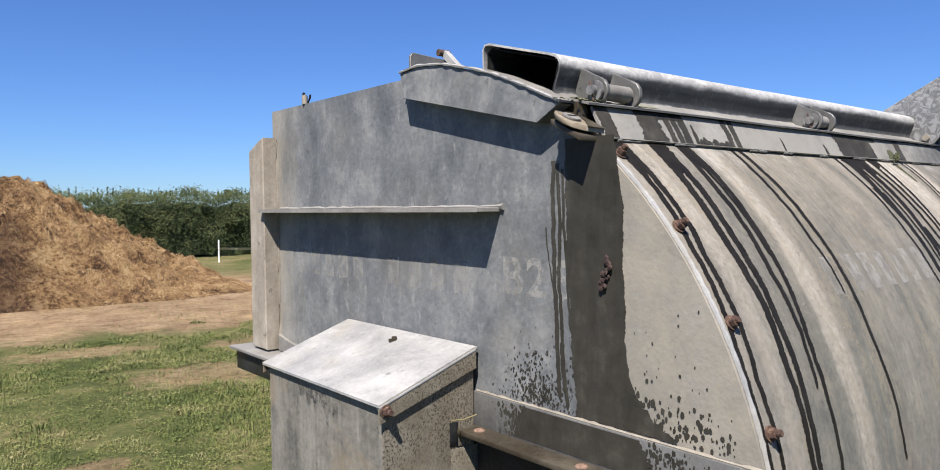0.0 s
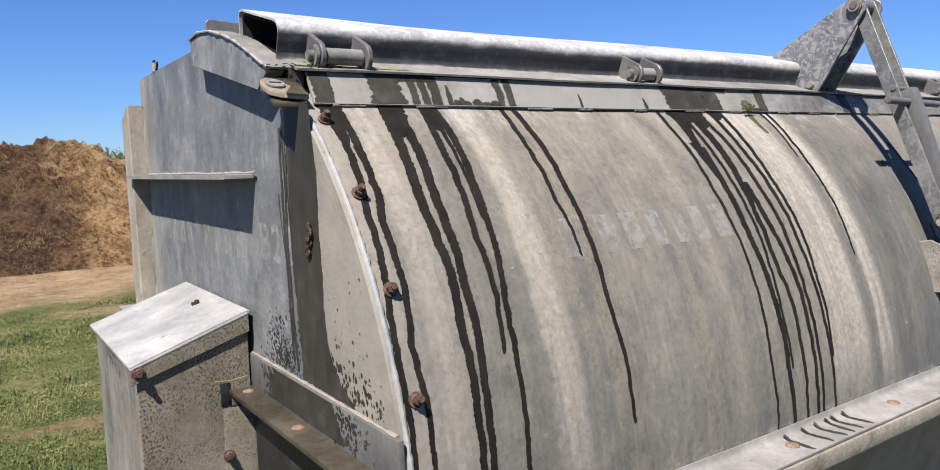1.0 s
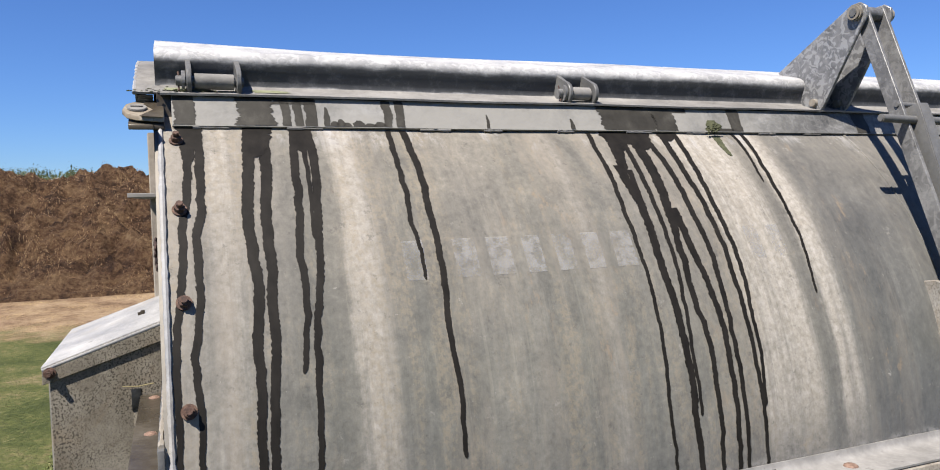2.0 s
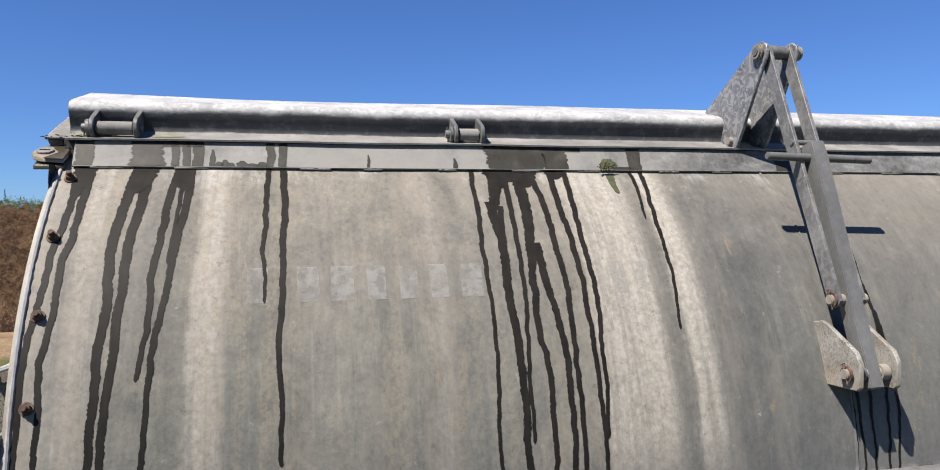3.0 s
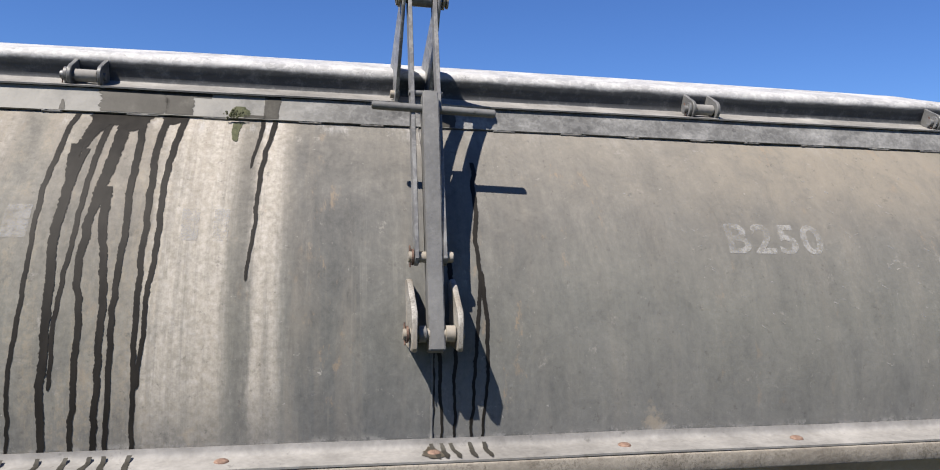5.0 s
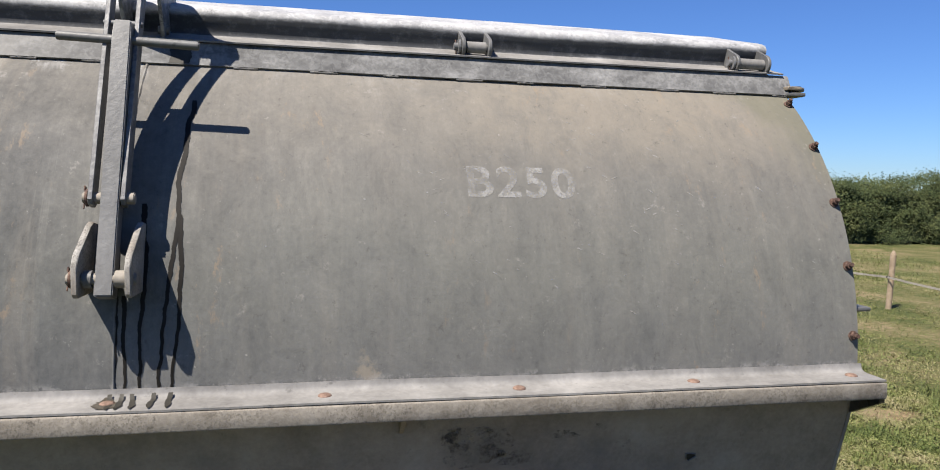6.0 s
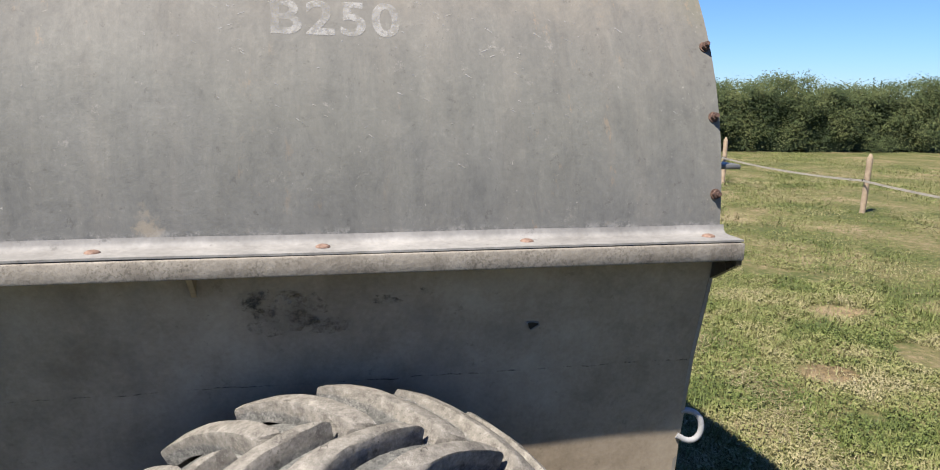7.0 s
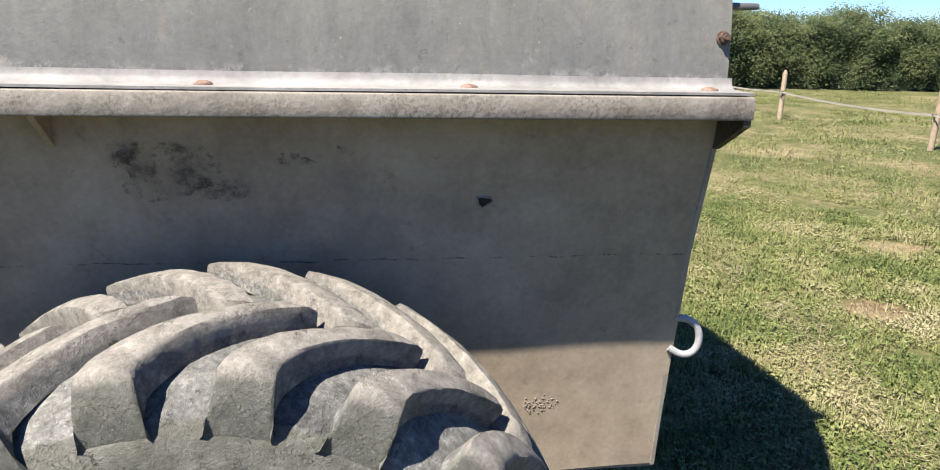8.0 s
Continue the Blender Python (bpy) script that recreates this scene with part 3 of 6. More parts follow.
def sheet(bm, line, x0, x1, thick, steps=1, wave=0.0):
    """Bent sheet metal: a line in y and z with a thickness, drawn out along x."""
    n = len(line)
    off = []
    for i in range(n):
        p, q = Vector(line[max(i - 1, 0)]), Vector(line[min(i + 1, n - 1)])
        d = (q - p).normalized()
        off.append(Vector((-d.y, d.x)) * thick)
    rows = []
    for k in range(steps + 1):
        x = x0 + (x1 - x0) * k / steps
        ring = []
        for side in (0, 1):
            order = range(n) if side == 0 else range(n - 1, -1, -1)
            for i in order:
                y, z = Vector(line[i]) + off[i] * side
                w = wave * noise.noise((x * 3.1, y * 4.0, z * 4.0))
                ring.append(bm.verts.new((x, y + w, z + w)))
        rows.append(ring)
    m = 2 * n
    for r, s in zip(rows, rows[1:]):
        for i in range(m):
            bm.faces.new((r[i], s[i], s[(i + 1) % m], r[(i + 1) % m]))
    for r in (rows[0], rows[-1]):
        for i in range(n - 1):
            bm.faces.new((r[i], r[i + 1], r[m - 2 - i], r[m - 1 - i]))
    return bm


def rod(bm, p, q, r, sides=14, bevel=0.0, r2=None):
    p, q = Vector(p), Vector(q)
    m = Matrix.Translation((p + q) / 2) @ (q - p).to_track_quat("Z", "Y").to_matrix().to_4x4()
    made = bmesh.ops.create_cone(bm, cap_ends=True, segments=sides, radius1=r, radius2=r if r2 is None else r2, depth=(q - p).length, matrix=m)
    if bevel:
        caps = {e for v in made["verts"] for e in v.link_edges if len(e.link_faces) == 2 and e.calc_face_angle(0) > 1.0}
        bmesh.ops.bevel(bm, geom=list(caps), offset=bevel, segments=2, affect="EDGES")
    return bm


def tube(bm, path, r, sides=8, wobble=0.0):
    """A round bar or a weld bead along a path."""
    path = [Vector(p) for p in path]
    rings = []
    for i, p in enumerate(path):
        d = (path[min(i + 1, len(path) - 1)] - path[max(i - 1, 0)]).normalized()
        u = d.orthogonal().normalized() if i == 0 else (u - d * u.dot(d)).normalized()
        v = d.cross(u)
        k = r * (1 + wobble * rng.uniform(-1, 1))
        rings.append([bm.verts.new(p + (u * math.cos(t) + v * math.sin(t)) * k) for t in (2 * math.pi * j / sides for j in range(sides))])
    for a, b in zip(rings, rings[1:]):
        for j in range(sides):
            bm.faces.new((a[j], a[(j + 1) % sides], b[(j + 1) % sides], b[j]))
    bm.faces.new(rings[0][::-1])
    bm.faces.new(rings[-1])
    return bm


def B():
    return bmesh.new()


# ---- the ground ----
def ground():
    xs = sorted({*(-400 + 50 * i for i in range(17)), *(-30 + 2 * i for i in range(41)), *(0.5 * i for i in range(0, 33))})
    ys = sorted({*(-400 + 50 * i for i in range(17)), *(-30 + 2 * i for i in range(41)), *(0.5 * i for i in range(0, 41))})
    bm = B()
    grid = []
    for x in xs:
        row = []
        for y in ys:
            h = 0.05 * noise.noise((x * 0.45, y * 0.45, 0)) + 0.02 * noise.noise((x * 1.7, y * 1.7, 3))
            near = max(0.0, min(1.0, (math.hypot(x - 2.5, y - 1.2) - 3.0) / 3.0))
            row.append(bm.verts.new((x, y, GROUND + h * near)))
        grid.append(row)
    for a, b in zip(grid, grid[1:]):
        for i in range(len(ys) - 1):
            bm.faces.new((a[i], b[i], b[i + 1], a[i + 1]))
    ob = part("ground", bm, PASTURE, None, smooth=180)
    tagged(ob, "dry grazed pasture with bare earth before the heap", "ground", kind="structure")


ground()

# ---- the spreader: main forms ----
CY, CZ, R = 1.352, 1.269, 0.863
X0, X1 = 0.922, 4.165
spreader = thing("muck_spreader", (2.54, 1.35, GROUND), "galvanised drum muck spreader, stained and streaked, standing on grass", "farm machine")


def on_shell(x, a, out=0.0):
    return (x, CY - (R + out) * math.cos(a), CZ + (R + out) * math.sin(a))


def angle_at(z):
    return math.asin(max(-1.0, min(1.0, (z - CZ) / R)))


def arc(r, a0, a1, n):
    return [(CY - r * math.cos(a0 + (a1 - a0) * i / n), CZ + r * math.sin(a0 + (a1 - a0) * i / n)) for i in range(n + 1)]


def shell():
    bm = B()
    steps, m = 90, 40
    rows = []
    for k in range(steps + 1):
        x = X0 + (X1 - X0) * k / steps
        ring = []
        for i in range(m + 1):
            a = radians(-0.2 + 60.4 * i / m)
            edge = min(1.0, 8 * min(k, steps - k) / steps, 8 * min(i, m - i) / m)
            dent = (0.0030 * noise.noise((x * 1.6, a * 2.0, 0)) + 0.0010 * noise.noise((x * 6, a * 6, 5))) * edge
            ring.append(bm.verts.new(on_shell(x, a, dent)))
        for i in range(m, -1, -1):
            ring.append(bm.verts.new(on_shell(x, radians(-0.2 + 60.4 * i / m), -0.006)))
        rows.append(ring)
    n = 2 * (m + 1)
    for r, s in zip(rows, rows[1:]):
        for i in range(n):
            bm.faces.new((r[i], r[(i + 1) % n], s[(i + 1) % n], s[i]))
    for r in (rows[0], rows[-1]):
        for i in range(m):
            bm.faces.new((r[i], r[i + 1], r[n - 2 - i], r[n - 1 - i]))
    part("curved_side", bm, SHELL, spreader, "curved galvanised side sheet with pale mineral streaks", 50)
    far = [(CY + 0.68 * math.cos(t), CZ + 0.80 * math.sin(t)) for t in (radians(62 * k / 24) for k in range(25))]
    part("far_side", sheet(B(), far, X0, X1, 0.006), BUFF, spreader)


shell()

# lower body: front sheet with a crease, floor and far sheet
FRONT = [(0.487, 1.232), (0.496, 1.174), (0.552, 0.966), (0.592, 0.726), (0.616, 0.472)]
part("lower_side", sheet(B(), FRONT, X0, X1, 0.006, 40, 0.004), BODY, spreader, "grimy galvanised lower side sheet with a crease")
part("floor_sheet", block(B(), (X0, X1), (0.622, 1.93), (0.466, 0.474)), BODY, spreader)
part("far_lower_side", sheet(B(), [(CY + 0.80 * (CY - y), z) for y, z in FRONT], X0, X1, 0.006), BODY, spreader)

# the end plates
top_arc = arc(R, 0.0, radians(56.0), 26)
left_outline = FRONT[::-1] + top_arc + [(0.90, 2.028), (1.00, 2.062), (1.30, 2.110), (1.36, 2.118), (2.03, 2.118), (2.03, 1.20), (1.94, 0.472)]
part("end_plate", prism(B(), left_outline, 0.917, 0.925), PLATE, spreader, "blue-grey weathered galvanised end plate")
right_outline = FRONT[::-1] + arc(R - 0.005, 0.0, radians(56.0), 26) + [(0.96, 2.05)] + [(CY + 0.80 * (CY - y), z - 0.03) for y, z in top_arc[::-1]] + [(CY + 0.80 * (CY - y), z) for y, z in FRONT[1:]]
part("far_end_plate", prism(B(), right_outline, X1 - 0.010, X1 - 0.002), BUFF, spreader)

# flange along the bottom of the curved side
FOOT = [(0.402, 1.2695), (0.462, 1.2695), (0.474, 1.271), (0.481, 1.2755), (0.4850, 1.282), (0.4868, 1.291)]
part("flange_plate", sheet(B(), FOOT, 0.93, 4.170, 0.004, 50, 0.0015), FLANGE, spreader, "pale galvanised flange plate")
part("flange_angle", block(B(), (0.93, 4.172), (0.398, 0.486), (1.230, 1.2674), 0.0045), CRUST, spreader, "mud-crusted edge angle under the flange")

# bar along the top of the curved side
part("edge_bar", sheet(B(), [(0.8155, 1.9475), (0.8455, 2.0030)], 0.946, 4.183, 0.005, 60, 0.0004), BAR, spreader, "flat galvanised edge bar", 30)

# lid: hollow folded front edge, and the sheet behind it
LIP = [(0.833, 2.006), (0.853, 2.0115), (0.878, 2.0185), (0.895, 2.0245), (0.9035, 2.031)]
WALL = [(0.9035, 2.031), (0.9060, 2.038), (0.9045, 2.047), (0.8985, 2.062), (0.8930, 2.075)]
TOP = [(0.8925, 2.077), (0.8925, 2.084), (0.8960, 2.0905), (0.9030, 2.0955), (0.918, 2.1010), (1.00, 2.1235), (1.074, 2.1445), (1.086, 2.1445), (1.090, 2.137), (1.088, 2.088)]


def skewed(bm):
    """The back of the lid hangs a little lower at its open end, and its other end is cut off at a slant."""
    for v in bm.verts:
        back = max(0.0, v.co.y - 0.88)
        v.co.z += back * (0.055 * max(0.0, 1 - (v.co.x - 0.92) / 0.35) - 0.055 * max(0.0, 1 - (v.co.x - 0.93) / 1.5))
        if v.co.x > 4.05:
            v.co.x -= 0.42 * back
    return bm


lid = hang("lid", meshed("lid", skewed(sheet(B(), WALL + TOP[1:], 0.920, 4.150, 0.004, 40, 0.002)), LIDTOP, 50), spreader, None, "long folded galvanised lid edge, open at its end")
part("lip", sheet(B(), LIP, 0.928, 4.165, 0.004, 40, 0.002), FLANGE, lid, smooth=60)
# added inner sheet: dirt and the shade of the hollow are both in its colour
inner_line = [(0.910, 2.034), (0.9115, 2.040), (0.9035, 2.064), (0.8985, 2.080), (0.9020, 2.0885), (0.9190, 2.0955), (1.00, 2.1175), (1.070, 2.1370), (1.0815, 2.130), (1.083, 2.094)]
part("lid_inner_shade", skewed(sheet(B(), inner_line, 0.924, 4.040, 0.0008, 30)), GRIME_SHADE, lid, "dirty inside of the folded lid edge, its shade put into the colour")
# cap and floor are near-black too, with the hollow's shade in their colour
part("lid_cap", prism(B(), [(0.908, 2.034), (0.896, 2.080), (0.916, 2.098), (1.084, 2.141), (1.084, 2.10)], 4.050, 4.054), GRIME_SHADE, lid)
part("lid_sheet", sheet(B(), [(0.905, 2.024), (0.93, 2.036), (1.088, 2.092), (1.35, 2.100), (1.84, 1.97)], 0.945, 4.10, 0.004), GRIME_SHADE, lid)

part("lid_seal", sheet(B(), [(0.8500, 1.985), (0.8560, 2.0005), (0.905, 2.0205)], 0.950, 4.150, 0.002), GRIME_SHADE, spreader)

# ---- the spreader: welds, bolts, hinges ----
arc_path = [on_shell(0.9265, radians(-1 + 57 * k / 90), 0.001) for k in range(91)]
part("rim_weld", tube(B(), arc_path, 0.0047, 8, 0.24), COVER, spreader, "pale weld bead round the rim")
part("seam_weld", tube(B(), [on_shell(2.536, radians(0.8 + 51 * k / 80), 0.0) for k in range(81)], 0.0030, 6, 0.35), SHELL, spreader)
for x in (1.00, 1.17, 1.43, 1.56, 1.74, 1.93, 2.08, 2.27, 2.42, 2.75, 2.93, 3.09, 3.27, 3.43, 3.62, 3.80, 3.99, 4.13):
    x += rng.uniform(-0.015, 0.015)
    w = rng.uniform(0.018, 0.034)
    part("stitch_weld", tube(B(), [(x + w * (k / 4 - 1), 0.8128, 1.9468) for k in range(9)], 0.0020, 6, 0.5), PALE, spreader)


def bolt_mesh(seed):
    r = random.Random(seed)
    bm = rod(B(), (0, 0, 0), (0, 0, 0.003), 0.0165, 16)
    rod(bm, (0, 0, 0.003), (0, 0, 0.0155), 0.0125, 6, 0.001)
    rod(bm, (0, 0, 0.0155), (0, 0, 0.0155 + r.uniform(0.006, 0.012)), 0.0075, 10, 0.001)
    return meshed("bolt", bm, RUST, 35)


BOLTS = [bolt_mesh(k) for k in range(3)]


def dome_mesh():
    bm = B()
    bmesh.ops.create_uvsphere(bm, u_segments=14, v_segments=8, radius=0.0165)
    bmesh.ops.delete(bm, geom=[v for v in bm.verts if v.co.z < -0.001], context="VERTS")
    bmesh.ops.scale(bm, vec=(1, 1, 0.42), verts=bm.verts)
    return meshed("dome_bolt", bm, ORANGE_RUST, 60)


DOME = dome_mesh()


def facing(at, way, spin=0.0, size=0.71):
    return (Matrix.Translation(at) @ Vector(way).to_track_quat("Z", "Y").to_matrix().to_4x4() @ pose(0, 0, 0, 0, 0, spin)) @ Matrix.Scale(size, 4)


for x in (0.951, 4.150):
    for z in (1.928, 1.809, 1.670, 1.520, 1.357):
        a = math.asin((z - CZ) / 0.874)
        hang("bolt", BOLTS[rng.randrange(3)], spreader, facing(on_shell(x, a, 0.001), (0, -math.cos(a), math.sin(a)), rng.uniform(0, 60)))
for k in range(9):
    hang("dome_bolt", DOME, spreader, facing((0.955 + 0.395 * k, 0.447, 1.2735), (0, 0, 1), rng.uniform(0, 90), 0.85))


def lug_outline(y, z, r, tail):
    """A rounded ear round a pin at y, z, with a tail to the given corners."""
    ear = [(y + r * math.cos(t), z + r * math.sin(t)) for t in (radians(300 - 28 * k) for k in range(8))]
    return ear + list(tail)


def hinge(x0, x1):
    y, z = 0.853, 2.034
    tail = [(0.862, 2.064), (0.8945, 2.082), (0.910, 2.05), (0.896, 2.026)]
    hinge_ob = part("hinge_sleeve", rod(B(), (x0 + 0.028, y, z), (x1 - 0.016, y, z), 0.0145, 18), PALE, spreader, "pale grey hinge sleeve on its pin")
    part("hinge_plate", prism(B(), lug_outline(y, z, 0.024, tail), x0 + 0.014, x0 + 0.023, 0.0015), GREY, hinge_ob)
    part("hinge_plate", prism(B(), lug_outline(y, z, 0.026, tail), x1 - 0.012, x1 - 0.003, 0.0015), GREY, hinge_ob)
    part("hinge_pin", rod(B(), (x0 - 0.004, y, z), (x1 + 0.002, y, z), 0.0095, 14, 0.001), LINK, hinge_ob)
    part("pin_washer", rod(B(), (x0 + 0.006, y, z), (x0 + 0.012, y, z), 0.0185, 18), LINK, hinge_ob)
    part("cotter", tube(B(), [(x0 + 0.001, y - 0.004, z - 0.018), (x0 + 0.001, y, z), (x0 + 0.001, y + 0.005, z + 0.017)], 0.0018, 6), RUST, hinge_ob)


for span in ((0.959, 1.071), (1.737, 1.826), (3.252, 3.345), (4.010, 4.127)):
    hinge(*span)

# ---- the over-centre latch ----
for x in (2.486, 2.567):
    outline = [(0.980, 2.126), (0.900, 2.022), (0.868, 2.006), (0.842, 2.006), (0.828, 2.022), (0.704, 2.220), (0.706, 2.242), (0.724, 2.254), (0.748, 2.252)]
    part("latch_plate", prism(B(), outline, x - 0.004, x + 0.004, 0.0012), SPANGLE, spreader, "spangled triangular latch plate")
    part("latch_pivot", rod(B(), (x - 0.014, 0.856, 2.031), (x + 0.010, 0.856, 2.031), 0.010, 14, 0.001), BUFF, spreader)


def bar_between(bm, p, q, wide, x0, x1, round_end=0.0):
    """A flat bar in a plane of constant x from p to q."""
    p, q = Vector(p), Vector(q)
    d = (q - p).normalized()
    n = Vector((-d.y, d.x)) * wide / 2
    p, q = p - d * round_end, q + d * round_end
    c = wide * 0.22
    pts = [p + n * 0.5, p + d * c + n, q - d * c + n, q + n * 0.5, q - n * 0.5, q - d * c - n, p + d * c - n, p - n * 0.5]
    return prism(bm, [tuple(v) for v in pts], x0, x1, 0.001)


for x in (2.500, 2.557):
    part("link", bar_between(B(), (0.732, 2.230), (0.507, 1.652), 0.036, x - 0.0045, x + 0.0045, 0.016), LINK, spreader, "flat spangled latch link")


def lever():
    bm = B()
    p, q = Vector((0.446, 1.472)), Vector((0.618, 1.996))
    d = (q - p).normalized()
    n = Vector((-d.y, d.x))
    rings = []
    for t, half, deep in ((0.0, 0.0160, 0.019), (0.30, 0.0160, 0.019), (0.62, 0.0170, 0.021), (0.93, 0.0172, 0.022), (1.0, 0.0160, 0.020)):
        c = p + (q - p) * t
        rings.append([bm.verts.new((2.535 + sx * half, c.x + n.x * sy * deep, c.y + n.y * sy * deep)) for sx, sy in ((-1, -1), (1, -1), (1, 1), (-1, 1))])
    for a, b in zip(rings, rings[1:]):
        for k in range(4):
            bm.faces.new((a[k], a[(k + 1) % 4], b[(k + 1) % 4], b[k]))
    bm.faces.new(rings[0])
    bm.faces.new(rings[-1])
    bmesh.ops.bevel(bm, geom=[e for e in bm.edges], offset=0.0022, segments=2, affect="EDGES")
    return bm


lever_ob = part("lever", lever(), GREY, spreader, "grey tapered latch lever")
part("cross_handle", rod(B(), (2.412, 0.609, 1.966), (2.678, 0.605, 1.959), 0.0092, 18, 0.002), GREY, lever_ob, "round cross handle")
part("link_tie", rod(B(), (2.492, 0.634, 2.000), (2.566, 0.634, 2.000), 0.0062, 12, 0.001), GREY, spreader)
part("apex_pin", rod(B(), (2.468, 0.732, 2.230), (2.590, 0.732, 2.230), 0.0105, 14, 0.001), GREY, spreader)
part("apex_sleeve", rod(B(), (2.505, 0.732, 2.230), (2.552, 0.732, 2.230), 0.0165, 18, 0.001), LINK, spreader)
for x, r in ((2.472, 0.017), (2.4765, 0.020), (2.578, 0.020), (2.587, 0.017)):
    part("pin_washer", rod(B(), (x - 0.002, 0.732, 2.230), (x + 0.0025, 0.732, 2.230), r, 18), BUFF, spreader)
for y, z, x0, x1 in ((0.507, 1.652, 2.484, 2.575), (0.449, 1.506, 2.470, 2.590)):
    pin = hang("latch_pin", meshed("latch_pin", rod(B(), (x0, y, z), (x1, y, z), 0.0112, 14, 0.0015), BUFF), spreader, None, "rust-tinged latch pin")
    part("pin_washer", rod(B(), (x0 + 0.006, y, z), (x0 + 0.010, y, z), 0.0165, 18), RUST, pin)
    part("cotter", tube(B(), [(x0 + 0.003, y - 0.008, z - 0.020), (x0 + 0.003, y - 0.002, z - 0.004), (x0 + 0.003, y + 0.003, z + 0.012), (x0 + 0.003, y + 0.007, z + 0.019),
                              (x0 + 0.003, y + 0.001, z + 0.022), (x0 + 0.003, y - 0.001, z + 0.014)], 0.0017, 6), RUST, pin)
part("spacer", rod(B(), (2.500, 0.449, 1.506), (2.514, 0.449, 1.506), 0.0165, 16), GREY, spreader)
part("spacer", rod(B(), (2.553, 0.449, 1.506), (2.571, 0.449, 1.506), 0.0165, 16), BUFF, spreader)
for x in (2.490, 2.579):
    outline = [(0.565, 1.600), (0.530, 1.606), (0.512, 1.598), (0.432, 1.552), (0.420, 1.530), (0.422, 1.482), (0.430, 1.474), (0.524, 1.472)]
    part("clevis_plate", prism(B(), outline, x - 0.0055, x + 0.0055, 0.0018), TAB, spreader, "pale pitted clevis plate welded to the side")


# ---- the end of the spreader with its fittings ----
def prism_y(bm, outline, y0, y1, bevel=0.0):
    """A plate whose outline lies in x and z, between y0 and y1."""
    prism(bm, [(x, z) for x, z in outline], y0, y1, bevel)
    for v in bm.verts:
        v.co = (v.co.y, v.co.x, v.co.z)
    return bm


part("shelf", prism_y(B(), [(0.857, 1.827), (0.917, 1.827), (0.917, 1.835), (0.857, 1.836)], 1.040, 2.010, 0.001), PALE, spreader, "pale narrow shelf angle on the end plate")
part("shelf_weld", tube(B(), [(0.9155, 1.03 + 0.95 * k / 40, 1.8365) for k in range(41)], 0.0048, 6, 0.5), PALE, spreader)
part("corner_post", prism(B(), [(2.002, 1.432), (2.002, 2.040), (2.030, 2.030), (2.098, 2.006), (2.098, 1.432)], 0.872, 0.9168, 0.003), POST, spreader, "buff folded corner post of the end plate")
part("post_foot", block(B(), (0.835, 0.9165), (1.62, 2.185), (1.418, 1.4265), 0.001), PALE, spreader)
# underside of the post foot, near-black in colour
part("post_foot_angle", block(B(), (0.850, 0.9165), (1.62, 2.165), (1.36, 1.4165), 0.001), GRIME_SHADE, spreader)
part("gusset", prism(B(), [(1.60, 1.428), (1.995, 1.428), (1.995, 1.475), (1.93, 1.462)], 0.906, 0.9165, 0.001), PALE, spreader)
part("plate_weld", tube(B(), [(0.9165, 1.9985, 1.44 + 0.59 * k / 40) for k in range(41)], 0.0042, 6, 0.5), BUFF, spreader)

HOOD = [(1.3264, 2.1221), (1.2602, 2.1271), (1.1777, 2.118), (1.0851, 2.0956), (1.0169, 2.0742), (0.9385, 2.0427), (0.8581, 2.008)]
hood = hang("end_hood", meshed("end_hood", prism(B(), HOOD + [(0.9131, 1.9795), (1.3141, 2.0691)], 0.887, 0.8915, 0.001), PLATE), spreader, None, "folded grey hood over the end plate")
part("hood_top", sheet(B(), [(y, z + 0.001) for y, z in HOOD[::-1]], 0.884, 0.930, 0.004), PALE, hood)
rim = [(0.8855, y, z + 0.003) for y, z in HOOD]
rim = [tuple(p[i] + (q[i] - p[i]) * t / 6 for i in range(3)) for p, q in zip(rim, rim[1:]) for t in range(6)] + rim[-1:]
part("hood_weld", tube(B(), rim, 0.0028, 6, 0.4), COVER, hood, "pale weld along the edge of the hood")
part("hood_cheek", prism(B(), [(0.8591, 2.007), (0.9131, 1.9795), (0.920, 1.985), (0.868, 2.010)], 0.8915, 0.916), GREY, hood)
part("upstand", prism_y(B(), [(0.929, 2.112), (0.929, 2.170), (0.936, 2.178), (1.035, 2.172), (1.12, 2.150), (1.12, 2.112)], 1.347, 1.353, 0.001), GREY, spreader)
part("catch", bar_between(B(), (1.350, 2.188), (1.270, 2.120), 0.017, 1.020, 1.034), COVER, spreader)
part("catch_roller", rod(B(), (1.010, 1.352, 2.188), (1.040, 1.352, 2.188), 0.008, 12), RUST, spreader)
clip = hang("wire_clip", meshed("wire_clip", rod(B(), (0.920, 1.830, 2.116), (0.920, 1.832, 2.142), 0.008, 10, 0.002), BUFF), spreader)
part("wire_tip", tube(B(), [(0.920, 1.834, 2.138), (0.920, 1.838, 2.145), (0.921, 1.836, 2.150)], 0.0040, 6), GRIME_SHADE, clip)
part("wire_tip", tube(B(), [(0.920, 1.815, 2.120), (0.920, 1.802, 2.130), (0.920, 1.799, 2.140)], 0.0028, 6), GRIME_SHADE, clip)


